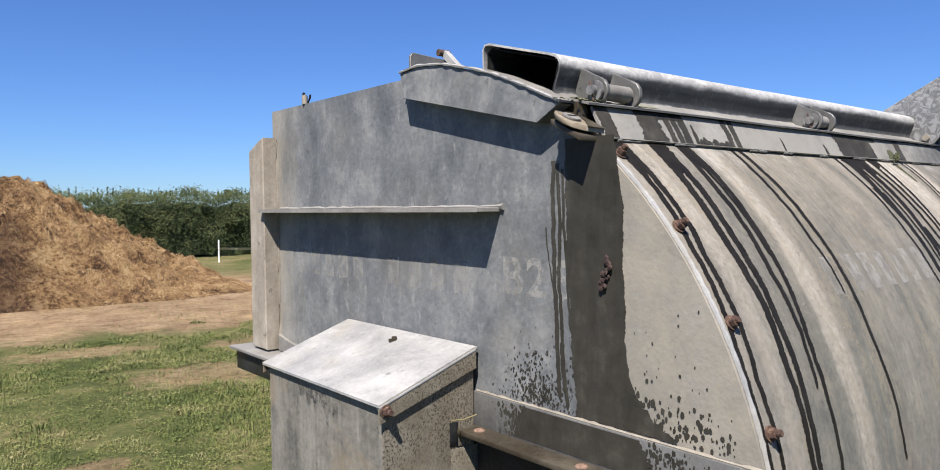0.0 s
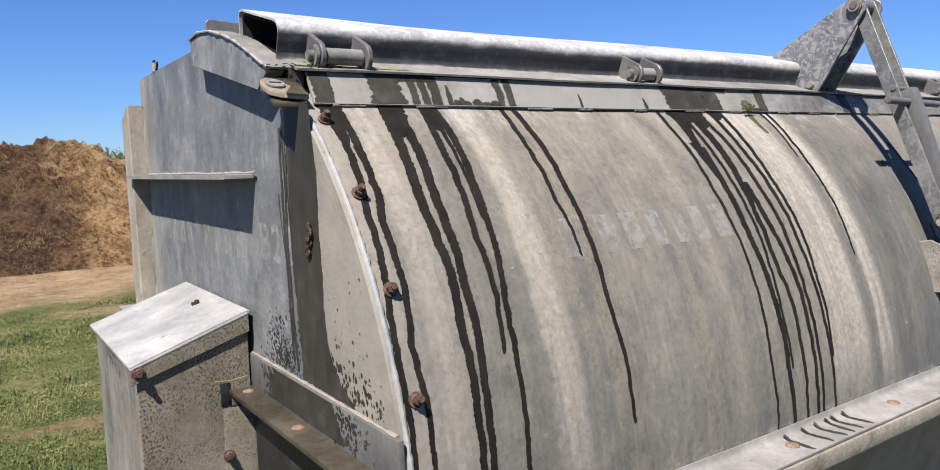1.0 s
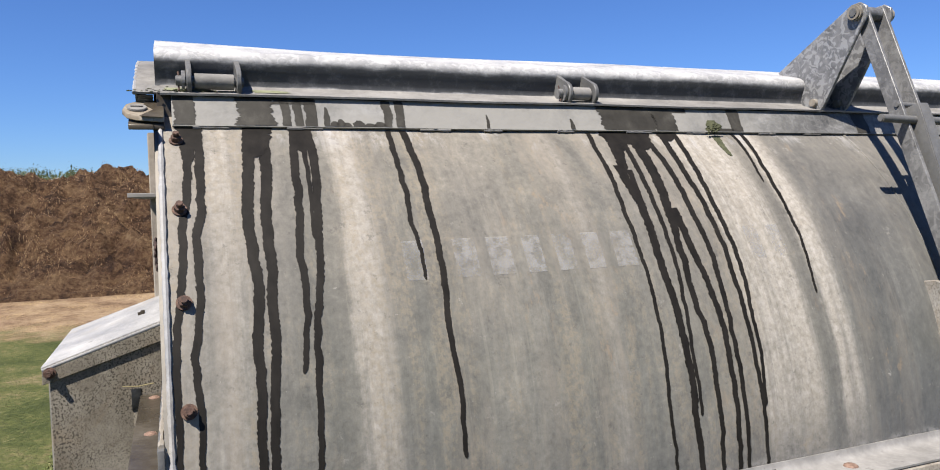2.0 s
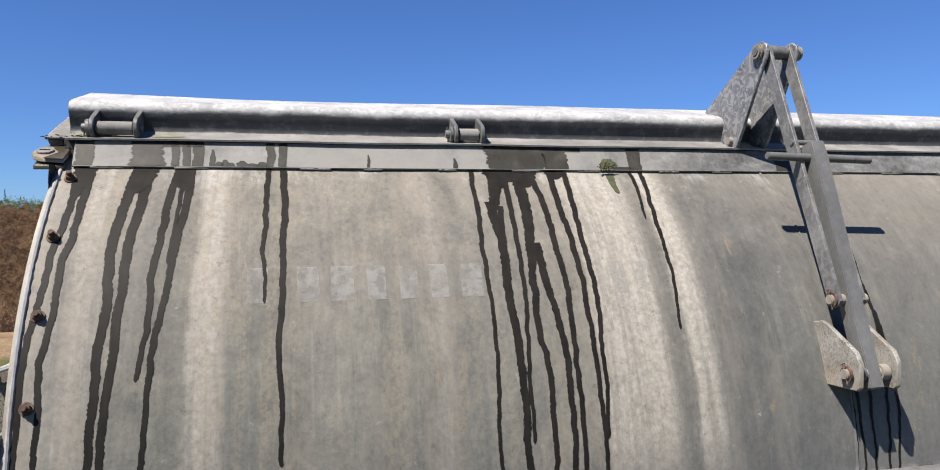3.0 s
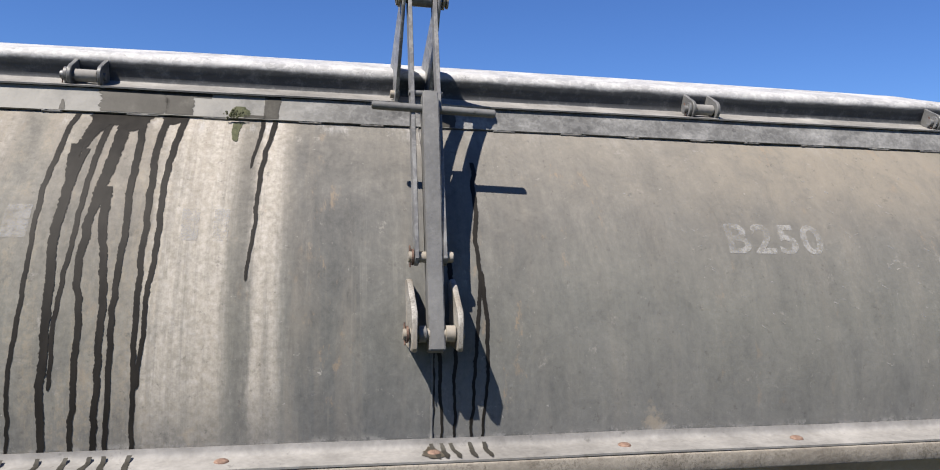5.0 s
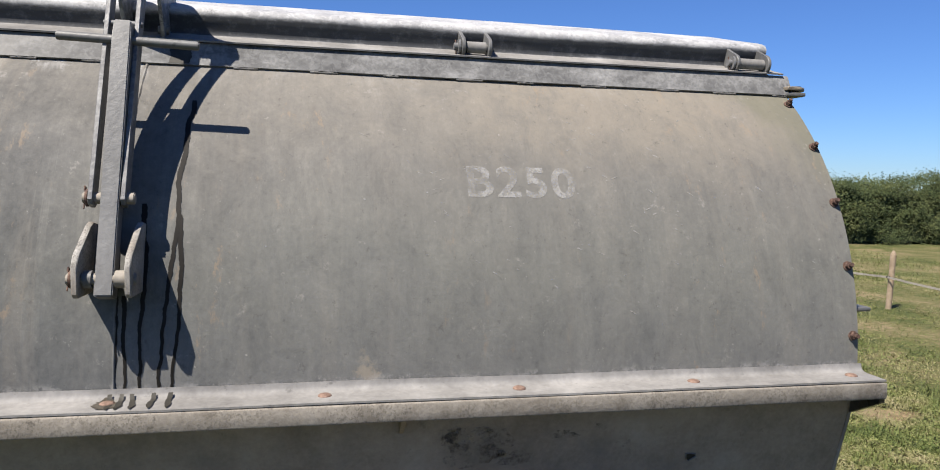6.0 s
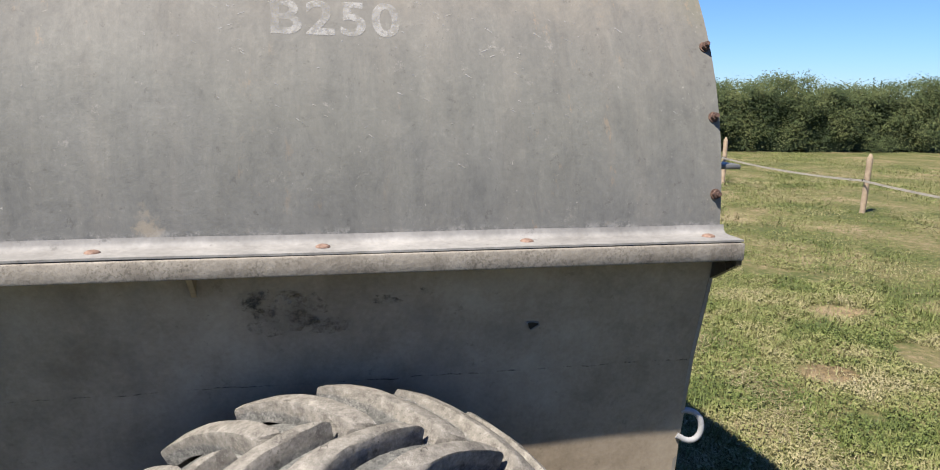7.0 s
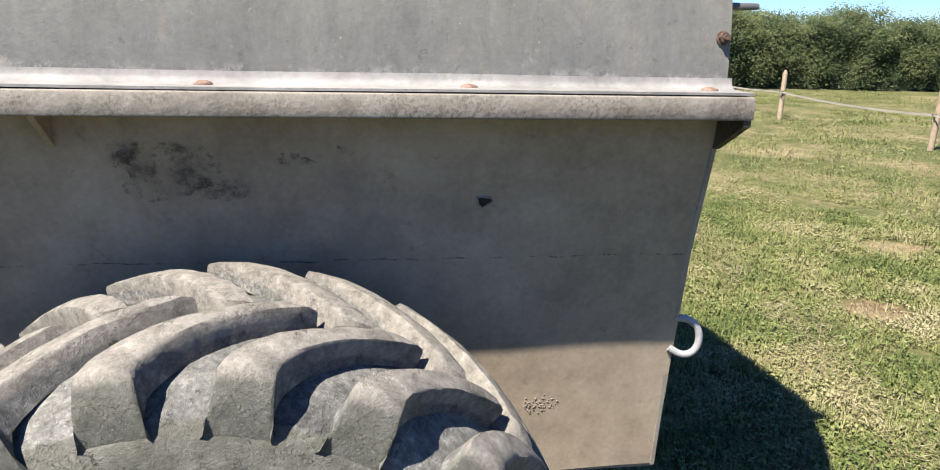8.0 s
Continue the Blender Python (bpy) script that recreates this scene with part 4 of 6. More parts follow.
def eye_lug(x_in, x_out, slope, top):
    """Two tongues with a slotted pin through them, tipped towards the front by slope."""
    bm = B()
    d = 1 if x_out > x_in else -1
    tip = [(x_in, 0.802), (x_out - d * 0.022, 0.808), (x_out - d * 0.007, 0.817), (x_out, 0.833), (x_out - d * 0.005, 0.856), (x_out - d * 0.020, 0.869), (x_in, 0.878)]
    lo = [bm.verts.new((x, y, top - 0.010 + slope * (y - 0.845))) for x, y in tip]
    hi = [bm.verts.new((x, y, top + slope * (y - 0.845))) for x, y in tip]
    bm.faces.new(lo)
    bm.faces.new(hi)
    for k in range(len(tip)):
        j = (k + 1) % len(tip)
        bm.faces.new((lo[k], lo[j], hi[j], hi[k]))
    bmesh.ops.recalc_face_normals(bm, faces=bm.faces)
    bmesh.ops.bevel(bm, geom=bm.edges[:], offset=0.0015, segments=1, affect="EDGES")
    lug = hang("eye_lug", meshed("eye_lug", bm, STAINED), spreader, None, "wet buff eye lug at the top corner")
    low = B()
    block(low, sorted((x_in, x_out - d * 0.010)), (0.806, 0.870), (top - 0.025, top - 0.015), 0.002)
    for v in low.verts:
        v.co.z += slope * (v.co.y - 0.845)
    part("lower_tongue", low, BEAM if slope else GREY, lug)
    if slope:
        wet = B()
        wet.faces.new([wet.verts.new((x, y, top + 0.0007 + slope * (y - 0.845))) for x, y in ((x_in + d * 0.001, 0.7985), (x_in + d * 0.040, 0.8025), (x_in + d * 0.031, 0.815), (x_in + d * 0.018, 0.832), (x_in + d * 0.034, 0.856), (x_in + d * 0.030, 0.8705), (x_in + d * 0.001, 0.8765))])
        part("wet_mark", wet, BEAM, lug, "brown wet mark")
    c = (x_in + x_out) / 2 + d * 0.010
    up = Vector((0, -slope, 1)).normalized()
    seat = Vector((c, 0.836, top + slope * (0.836 - 0.845)))
    part("lug_head", rod(B(), seat, seat + up * 0.004, 0.0165, 20, 0.001), PALE, lug, "pale slotted pin head")
    # near-black rod on the head; the slot's shade is only its colour
    part("head_slot", rod(B(), seat + up * 0.0042 - Vector((0.010, 0, 0)), seat + up * 0.0042 + Vector((0.010, 0, 0)), 0.0014, 6), GRIME_SHADE, lug)


eye_lug(0.934, 0.866, 0.50, 1.985)
eye_lug(4.160, 4.228, 0.0, 1.973)
bm = B()
for k in range(130):
    c = Vector((0.955 + rng.gauss(0, 0.030), 0.858 + rng.gauss(0, 0.010), 2.0135 + abs(rng.gauss(0, 0.0025))))
    bmesh.ops.create_icosphere(bm, subdivisions=1, radius=rng.uniform(0.0008, 0.0026), matrix=Matrix.Translation(c) @ Matrix.Diagonal((1.6, 1.3, 0.5, 1)))
tagged(part("moss_tuft", bm, MOSS, spreader, "green moss in the corner of the lid", 60), kind="stuff")
bm = B()
for k in range(45):
    c = Vector((2.112 + rng.gauss(0, 0.010), 0.8005, 1.958 + rng.gauss(0, 0.006)))
    bmesh.ops.create_icosphere(bm, subdivisions=1, radius=rng.uniform(0.0015, 0.0035), matrix=Matrix.Translation(c))
tagged(part("moss_tuft", bm, MOSS, spreader, smooth=60), kind="stuff")
part("corner_bracket", prism(B(), [(0.845, 1.955), (0.93, 1.965), (0.95, 2.02), (0.85, 2.012)], 0.922, 0.946, 0.001), BEAM, spreader)

# angle iron low on the end plate
part("angle_upright", block(B(), (0.9075, 0.9168), (0.500, 1.118), (1.405, 1.4745), 0.0015), GREY, spreader)
part("angle_weld", tube(B(), [(0.9125, 0.51 + 0.60 * k / 50, 1.4755) for k in range(51)], 0.0034, 6, 0.45), BUFF, spreader)
part("angle_ledge", block(B(), (0.860, 0.9168), (0.440, 1.112), (1.3985, 1.4085), 0.0018), BEAM, spreader, "wet brown ledge of an angle iron")
# near-black lower leg: the shade under the ledge is put into its colour
part("angle_lower", block(B(), (0.905, 0.9168), (0.500, 1.100), (1.20, 1.3975), 0.0015), GRIME_SHADE, spreader)
for y in (1.075, 0.815, 0.555):
    hang("dome_bolt", DOME, spreader, facing((0.888, y, 1.408), (0, 0, 1)))

# gear case with its sloping cover
case = hang("gear_case", meshed("gear_case", prism_y(B(), [(0.690, 0.62), (0.690, 1.478), (0.9040, 1.548), (0.9040, 0.62)], 1.114, 1.578, 0.004), CASE), spreader, None, "flecked galvanised gear case with a sloping cover")
part("case_cover", prism_y(B(), [(0.680, 1.484), (0.680, 1.489), (0.904, 1.5655), (0.9095, 1.5635), (0.9095, 1.557), (0.904, 1.5605)], 1.104, 1.592, 0.001), COVER, case, "pale sloping cover sheet")
part("cover_flange", prism_y(B(), [(0.681, 1.452), (0.681, 1.487), (0.906, 1.5635), (0.906, 1.522)], 1.1035, 1.1070, 0.0008), FLECKED, case)
part("cover_flange", prism_y(B(), [(0.681, 1.466), (0.681, 1.487), (0.906, 1.5635), (0.906, 1.535)], 1.5885, 1.5915, 0.0008), FLECKED, case)
hang("bolt", BOLTS[0], case, facing((0.695, 1.1035, 1.476), (0, -1, 0)))
hang("bolt", BOLTS[1], case, facing((0.851, 1.1075, 1.277), (0, -1, 0), 20))
part("side_sheet", prism_y(B(), [(0.6935, 0.62), (0.6935, 1.474), (0.9040, 1.543), (0.9040, 0.62)], 1.1105, 1.1142, 0.001), FLECKED, case)
part("cover_fold", rod(B(), (0.6815, 1.1085, 1.4825), (0.9045, 1.1085, 1.5585), 0.0060, 12), COVER, case)
screw = B()
block(screw, (0.858, 0.868), (1.322, 1.331), (1.551, 1.561), 0.002)
block(screw, (0.852, 0.862), (1.326, 1.333), (1.549, 1.556), 0.001)
part("cover_screw", screw, BEAM, case)
part("case_bracket", block(B(), (0.845, 0.9145), (1.1075, 1.1103), (1.10, 1.372), 0.001), FLECKED, case)
# the slot is a raised near-black block, its shaded depth given by colour
part("side_slot", block(B(), (0.843, 0.862), (1.1086, 1.1103), (1.378, 1.424), 0.0005), GRIME_SHADE, case, "dark slot in the side sheet")
part("straw_stalk", tube(B(), [(0.828, 1.085, 1.437), (0.858, 1.085, 1.434), (0.888, 1.083, 1.438)], 0.0012, 5), DRY_GRASS, spreader)

for y, z1, w in ((1.275, 1.425, 0.030), (1.312, 1.395, 0.026), (1.345, 1.408, 0.038), (1.385, 1.430, 0.022), (1.42, 1.442, 0.018)):
    stain = B()
    rows = []
    for k in range(15):
        t = k / 14
        c, half = y + 0.004 * noise.noise((y * 40, t * 3, 1)), w * 0.75 * (1 - t) ** 0.4 * (1 + 0.4 * noise.noise((y * 40, t * 9, 2)))
        rows.append([stain.verts.new((0.6892, c - half, 1.468 + (z1 - 1.468) * t)), stain.verts.new((0.6892, c + half, 1.468 + (z1 - 1.468) * t))])
    for a, b in zip(rows, rows[1:]):
        stain.faces.new((a[0], a[1], b[1], b[0]))
    part("drip_stain", stain, STAIN, case, "dark oily drip stain", 0)

# right-hand end details
part("end_gusset", prism(B(), [(0.403, 1.2295), (0.403, 1.220), (0.497, 1.170), (0.492, 1.2295)], 4.156, 4.170, 0.001), BEAM, spreader)
part("side_gusset", prism(B(), [(0.430, 1.2295), (0.498, 1.172), (0.489, 1.2295)], 3.082, 3.092), BODY, spreader)
part("end_tongue", block(B(), (4.160, 4.234), (0.535, 0.600), (1.404, 1.415), 0.004), GREY, spreader)
part("end_tab", block(B(), (4.160, 4.172), (0.535, 0.600), (1.4155, 1.475), 0.002), GREY, spreader)
RING = [(4.155, 0.584, 0.822), (4.180, 0.578, 0.823), (4.201, 0.574, 0.812), (4.211, 0.572, 0.790), (4.210, 0.572, 0.765), (4.198, 0.574, 0.748), (4.178, 0.578, 0.744), (4.155, 0.586, 0.757)]
for _ in range(2):
    RING = RING[:1] + [tuple(a + (b - a) * t for a, b in zip(p, q)) for p, q in zip(RING, RING[1:]) for t in (0.25, 0.75)] + RING[-1:]
part("tie_ring", tube(B(), RING, 0.0074, 12), COVER, spreader, "pale bent tie ring")
# flat near-black face: the shaded depth of the hole is only colour
hole = B()
hole.faces.new([hole.verts.new((3.763 + dx, 0.5228 - dz * 0.27, 1.074 + dz)) for dx, dz in ((-0.014, 0.008), (0.010, 0.007), (0.013, 0.001), (-0.004, -0.010), (-0.010, -0.004))])
for px, pz, w, h in ((3.255, 1.130, 0.110, 0.062), (3.225, 1.160, 0.075, 0.030), (3.335, 1.100, 0.060, 0.026), (3.445, 1.152, 0.040, 0.016), (3.530, 1.168, 0.022, 0.012)):
    scuff = B()
    n = 26
    rim = [scuff.verts.new((px + w * k * math.cos(t), 0.496 + (1.174 - z) * 0.2692 - 0.0050, z)) for t in (2 * math.pi * i / n for i in range(n))
           for k in (0.75 + 0.5 * noise.noise((math.cos(t) * 2 + px * 9, math.sin(t) * 2, 3)),) for z in (pz + h * k * math.sin(t),)]
    scuff.faces.new(rim)
    part("dark_scuff", scuff, STAIN, spreader, "dark rubbed patch in the grime", 0)
part("torn_hole", hole, GRIME_SHADE, spreader)
edge = [(-0.014, 0.009), (-0.002, 0.0085), (0.011, 0.007), (0.0135, 0.001), (0.004, -0.005), (-0.004, -0.0105), (-0.0105, -0.004), (-0.014, 0.009)]
part("torn_edge", tube(B(), [(3.763 + dx, 0.5222 - dz * 0.27, 1.074 + dz) for dx, dz in edge], 0.0013, 6, 0.6), PALE, spreader, "bright bent edge of the hole")
mud = B()
for k in range(80):
    x, z = 3.90 + rng.gauss(0, 0.020), 0.638 + rng.gauss(0, 0.009)
    y = 0.592 + (0.726 - z) * 0.0945 - 0.006
    bmesh.ops.create_icosphere(mud, subdivisions=1, radius=rng.uniform(0.0007, 0.0021), matrix=Matrix.Translation((x, y + 0.005, z)) @ Matrix.Diagonal((1.3, 0.4, 1, 1)))
tagged(part("mud_spatter", mud, BODY, spreader, "pale dried mud spatter", 60), kind="stuff")

# ---- wheel ----
WX, WZ, WR = 3.339, 0.456, 0.554
NEAR, FAR = 0.085, 0.475
MID = (NEAR + FAR) / 2


def on_tyre(y, r, t):
    """t: turn from the top, in degrees, towards +x."""
    return (WX + r * math.sin(radians(t)), y, WZ + r * math.cos(radians(t)))


def tyre():
    bm = B()
    prof = [(NEAR + 0.055, 0.265), (NEAR + 0.018, 0.32), (NEAR - 0.008, 0.375), (NEAR - 0.014, 0.412), (NEAR - 0.010, 0.442), (NEAR + 0.007, 0.469), (NEAR + 0.035, 0.490), (NEAR + 0.075, 0.505), (NEAR + 0.125, 0.512), (MID, 0.515)]
    prof += [(NEAR + FAR - y, r) for y, r in prof[-2::-1]]
    n = 96
    rings = [[bm.verts.new(on_tyre(y, r + 0.0015 * noise.noise((y * 20, k * 0.4, r * 9)), 360 * k / n)) for y, r in prof] for k in range(n)]
    for k in range(n):
        a, b = rings[k], rings[(k + 1) % n]
        for i in range(len(prof) - 1):
            bm.faces.new((a[i], a[i + 1], b[i + 1], b[i]))
    return bm


# the section of a bar: across, as a share of its half width, and how far below its crown; the ends go down to the foot
SECTION = [(-1.24, None), (-1.06, 0.022), (-1.00, 0.0075), (-0.90, 0.0018), (-0.45, 0.0), (0.35, 0.0), (0.85, 0.0012), (0.965, 0.006), (1.03, 0.020), (1.15, None)]


def tread_lug(seed, mirror):
    """One curved bar of the tread, about the top of the wheel, from the shoulder to just past the middle, with a chipped rounded crown."""
    r = random.Random(seed)
    bm = B()
    rows = []
    steps = 22
    ends = {-1: (0.533, NEAR + 0.0030, 0.474, 3.55), -2: (0.512, NEAR - 0.0050, 0.464, 3.75), -3: (0.484, NEAR - 0.0100, 0.456, 4.10), -4: (0.452, NEAR - 0.0035, 0.444, 4.60)}
    for i in range(-4, steps + 1):
        s = max(0.0, i / steps)
        y = NEAR + 0.010 + (MID + (0.014 if mirror else -0.006) - NEAR - 0.010) * s ** (1.15 if mirror else 0.86)
        t = -8.4 + 21.5 * s ** (0.80 if mirror else 1.35)
        half = 3.75 - 0.95 * s
        crown = WR - 0.017 * (1 - s) ** 2.2 + 0.002 * math.sin(5 * s + seed)
        foot = 0.492 + 0.012 * min(1.0, 4 * s)
        if i in ends:
            crown, y, foot, half = ends[i]
        if i == steps:
            crown -= 0.006
        lean = 1.0 + 0.10 * s
        row = []
        for dt, drop in SECTION:
            rr = foot if drop is None else max(foot, crown - drop * (1.0 if i > -2 else 0.4))
            if drop is not None:
                rr += 0.0020 * noise.noise((i * 0.45, dt * 2.0, seed * 3.3)) - 0.006 * max(0.0, noise.noise((i * 0.9, dt * 3.0, seed * 7.7)) - 0.42)
            squeeze = 0.92 if i < 0 and drop is None else 1.0
            row.append((y + 0.0012 * noise.noise((i * 0.8, dt * 2.5, seed)), rr, t + dt * half * squeeze * (lean if dt > 1.1 else 1.0) * (1.0 if dt > 0 or i > -2 else 1.0 - 0.05 * (i + 1)) + r.uniform(-0.06, 0.06)))
        rows.append(row)
    verts = []
    for row in rows:
        verts.append([bm.verts.new(on_tyre(NEAR + FAR - y if mirror else y, rr, t)) for y, rr, t in row])
    for a, b in zip(verts, verts[1:]):
        for k in range(len(SECTION) - 1):
            bm.faces.new((a[k], a[k + 1], b[k + 1], b[k]))
    for row in (verts[0], verts[-1]):
        bm.faces.new(row)
    for v in bm.verts:
        v.co -= Vector((WX, 0, WZ))
    return meshed("tread_lug", bm, TREAD, 48)


tyre_ob = hang("tyre", meshed("tyre", tyre(), RUBBER, 60), spreader, None, "dusty worn ribbed tractor tyre")
LUGS = [tread_lug(k, False) for k in range(3)]
FAR_LUGS = [tread_lug(k + 9, True) for k in range(3)]
for k in range(21):
    turn = 360 * k / 21
    hang("tread_lug", LUGS[k % 3], tyre_ob, Matrix.Translation((WX, 0, WZ)) @ pose(0, 0, 0, 0, turn + rng.uniform(-0.5, 0.5), 0))
    hang("tread_lug", FAR_LUGS[k % 3], tyre_ob, Matrix.Translation((WX, 0, WZ)) @ pose(0, 0, 0, 0, turn + 8.6 + rng.uniform(-0.5, 0.5), 0))
part("rim", rod(B(), (WX, NEAR + 0.07, WZ), (WX, FAR - 0.03, WZ), 0.27, 40), CRUST, spreader)
part("axle", rod(B(), (WX, 0.40, WZ), (WX, 2.0, WZ), 0.045, 16), GRIME_SHADE, spreader)

# ---- water runs and damp patches ----
def film(name, place, path, material, label="", jag=0.24, step=0.0022, blob=True, fine=1.0):
    """A thin wet run. path: points u, v, width; place turns u, v into a point just clear of the metal."""
    pts = []
    for (u0, v0, w0), (u1, v1, w1) in zip(path, path[1:]):
        n = max(2, int(abs(v1 - v0) / step))
        pts += [(u0 + (u1 - u0) * k / n, v0 + (v1 - v0) * k / n, w0 + (w1 - w0) * k / n) for k in range(n)]
    pts.append(path[-1])
    seed = rng.uniform(0, 100)
    bm = B()
    rows = []
    total = len(pts)
    for k, (u, v, w) in enumerate(pts):
        u += 0.0050 * noise.noise((v * fine * 11, seed, 0)) + 0.0028 * noise.noise((v * fine * 45, seed, 7))
        end = min(1.0, (total - 1 - k) / 3.0) if blob else 1.0
        w *= 0.25 + 0.75 * math.sqrt(max(0.0, end))
        l = w / 2 * (1 + 0.6 * jag * noise.noise((v * fine * 40, seed, 1)) + jag * noise.noise((v * fine * 190, seed, 2)) + 0.9 * jag * noise.noise((v * fine * 520, seed, 5)))
        r = w / 2 * (1 + 0.6 * jag * noise.noise((v * fine * 40, seed, 3)) + jag * noise.noise((v * fine * 190, seed, 4)) + 0.9 * jag * noise.noise((v * fine * 520, seed, 6)))
        rows.append([bm.verts.new(place(u - l, v)), bm.verts.new(place(u, v)), bm.verts.new(place(u + r, v))])
    for a, b in zip(rows, rows[1:]):
        bm.faces.new((a[0], a[1], b[1], b[0]))
        bm.faces.new((a[1], a[2], b[2], b[1]))
    return part(name, bm, material, spreader, label, 180)


def shell_place(x, z, lift=0.0):
    a = angle_at(z)
    edge = min(1.0, 8 * min(x - X0, X1 - x) / (X1 - X0), 8 * min(a + 0.0035, 1.0507 - a) / 1.0542)
    dent = 0.0030 * noise.noise((x * 1.6, a * 2.0, 0)) + 0.0010 * noise.noise((x * 6, a * 6, 5))
    return on_shell(x, a, 0.0008 + lift + dent * max(0.0, edge))


def trail(wide, *path, material=None):
    """A run of water down the shell through points x, z; a little wider above."""
    n = len(path) - 1
    lift = 0.0004 * rng.random()
    film("water_run", lambda u, v: shell_place(u, v, lift), [(x, z, wide * (1.25 - 0.62 * k / n)) for k, (x, z) in enumerate(path)], material or WET)


def lip_place(x, y):
    return (x, y, 2.0115 + 0.27 * (y - 0.853) + 0.0056)


for x, w in ((0.972, 0.085), (1.118, 0.070)):
    film("algae_film", lip_place, [(x, 0.850, w * 0.8), (x + 0.004, 0.866, w), (x - 0.004, 0.886, w * 0.7)], ALGAE, "pale green algae on the lip of the lid", jag=0.3, step=0.002, blob=False)

# beside the rim, and the two pairs under the wet end of the bar
trail(0.0280, (0.970, 1.948), (0.968, 1.915), (0.966, 1.880))
trail(0.0115, (0.972, 1.940), (0.964, 1.844), (0.949, 1.700), (0.939, 1.592), (0.937, 1.424), (0.935, 1.30))
trail(0.0120, (0.990, 1.945), (0.979, 1.799), (0.974, 1.698), (0.963, 1.589), (0.966, 1.497), (0.958, 1.30))
trail(0.0165, (1.073, 1.945), (1.054, 1.796), (1.058, 1.691), (1.053, 1.546), (1.046, 1.400), (1.043, 1.29))
trail(0.0165, (1.099, 1.945), (1.087, 1.833), (1.082, 1.707), (1.075, 1.575), (1.064, 1.396), (1.062, 1.29))
trail(0.0130, (1.152, 1.945), (1.141, 1.832), (1.129, 1.721), (1.130, 1.634), (1.117, 1.551))
trail(0.0135, (1.180, 1.945), (1.178, 1.862), (1.164, 1.755), (1.153, 1.684), (1.133, 1.534), (1.126, 1.35))
trail(0.0085, (1.166, 1.945), (1.163, 1.87), (1.158, 1.75))
trail(0.0420, (1.088, 1.948), (1.084, 1.915), (1.080, 1.890))
trail(0.0300, (1.166, 1.948), (1.166, 1.925), (1.164, 1.900))
trail(0.0095, (1.334, 1.945), (1.332, 1.818), (1.329, 1.759), (1.334, 1.675))
trail(0.0120, (1.366, 1.945), (1.366, 1.830), (1.367, 1.747), (1.359, 1.616), (1.363, 1.513), (1.360, 1.395))
# the broad wet fan below the middle of the bar
trail(0.0095, (1.782, 1.945), (1.770, 1.820), (1.767, 1.733), (1.770, 1.651), (1.764, 1.363), (1.762, 1.276))
trail(0.0310, (1.840, 1.948), (1.826, 1.900), (1.812, 1.850))
trail(0.0180, (1.806, 1.870), (1.811, 1.794), (1.808, 1.697), (1.814, 1.560), (1.818, 1.360), (1.820, 1.276))
trail(0.0110, (1.826, 1.860), (1.816, 1.790), (1.812, 1.740))
trail(0.0110, (1.858, 1.935), (1.850, 1.860), (1.846, 1.794), (1.843, 1.696), (1.831, 1.560), (1.829, 1.40))
trail(0.0240, (1.892, 1.948), (1.886, 1.870), (1.880, 1.800), (1.872, 1.744), (1.862, 1.690))
trail(0.0130, (1.862, 1.715), (1.858, 1.640), (1.869, 1.559), (1.871, 1.356), (1.870, 1.276))
trail(0.0150, (1.884, 1.780), (1.890, 1.715), (1.898, 1.660), (1.910, 1.557), (1.908, 1.354), (1.907, 1.276))
trail(0.0125, (1.922, 1.945), (1.929, 1.821), (1.933, 1.695), (1.928, 1.557), (1.931, 1.353), (1.931, 1.276))
trail(0.0125, (1.968, 1.945), (1.966, 1.821), (1.970, 1.731), (1.968, 1.601), (1.972, 1.443), (1.975, 1.276))
trail(0.0115, (2.007, 1.945), (1.992, 1.795), (1.996, 1.670), (1.986, 1.555), (1.980, 1.40))
for x, w, z in ((1.868, 0.105, 1.918), (1.905, 0.050, 1.905), (1.985, 0.042, 1.925), (1.838, 0.040, 1.900)):
    trail(w, (x, 1.948), (x - 0.001, (1.948 + z) / 2), (x - 0.002, z))
# beyond the fan, and under the latch
trail(0.0085, (2.178, 1.945), (2.172, 1.890), (2.160, 1.829))
trail(0.0095, (2.205, 1.945), (2.186, 1.822), (2.174, 1.692), (2.166, 1.598))
trail(0.0180, (2.122, 1.940), (2.118, 1.915), (2.124, 1.890), material=MOSS)
trail(0.0065, (2.537, 1.465), (2.538, 1.276))
trail(0.0070, (2.553, 1.465), (2.554, 1.276))
trail(0.0080, (2.580, 1.640), (2.588, 1.447), (2.583, 1.400), (2.583, 1.276))
trail(0.0085, (2.652, 1.860), (2.639, 1.687), (2.643, 1.600), (2.631, 1.494), (2.621, 1.353), (2.617, 1.276))
trail(0.0080, (2.643, 1.620), (2.654, 1.517), (2.650, 1.400), (2.638, 1.276))
for x in (1.760, 1.822, 1.868, 1.907, 1.931, 1.975, 2.555, 2.575, 2.612, 2.640, 2.536):
    slip = rng.uniform(-0.002, 0.007)
    film("water_run", lambda u, v: (u, v, 1.2752 + 0.6 * max(0.0, v - 0.462)), [(x, 0.476, 0.008), (x + 0.2 * slip, 0.455, 0.009), (x + 0.7 * slip, 0.430, 0.011), (x + slip, 0.408, 0.007)], DAMP, step=0.004)


film("rust_stain", lambda u, v: (u, v, 1.2750 + 0.6 * max(0.0, v - 0.462)), [(2.530, 0.470, 0.012), (2.532, 0.452, 0.034), (2.540, 0.436, 0.050), (2.536, 0.412, 0.022)], BEAM, "brown wet rust stain round the bolt", jag=0.25, step=0.003)


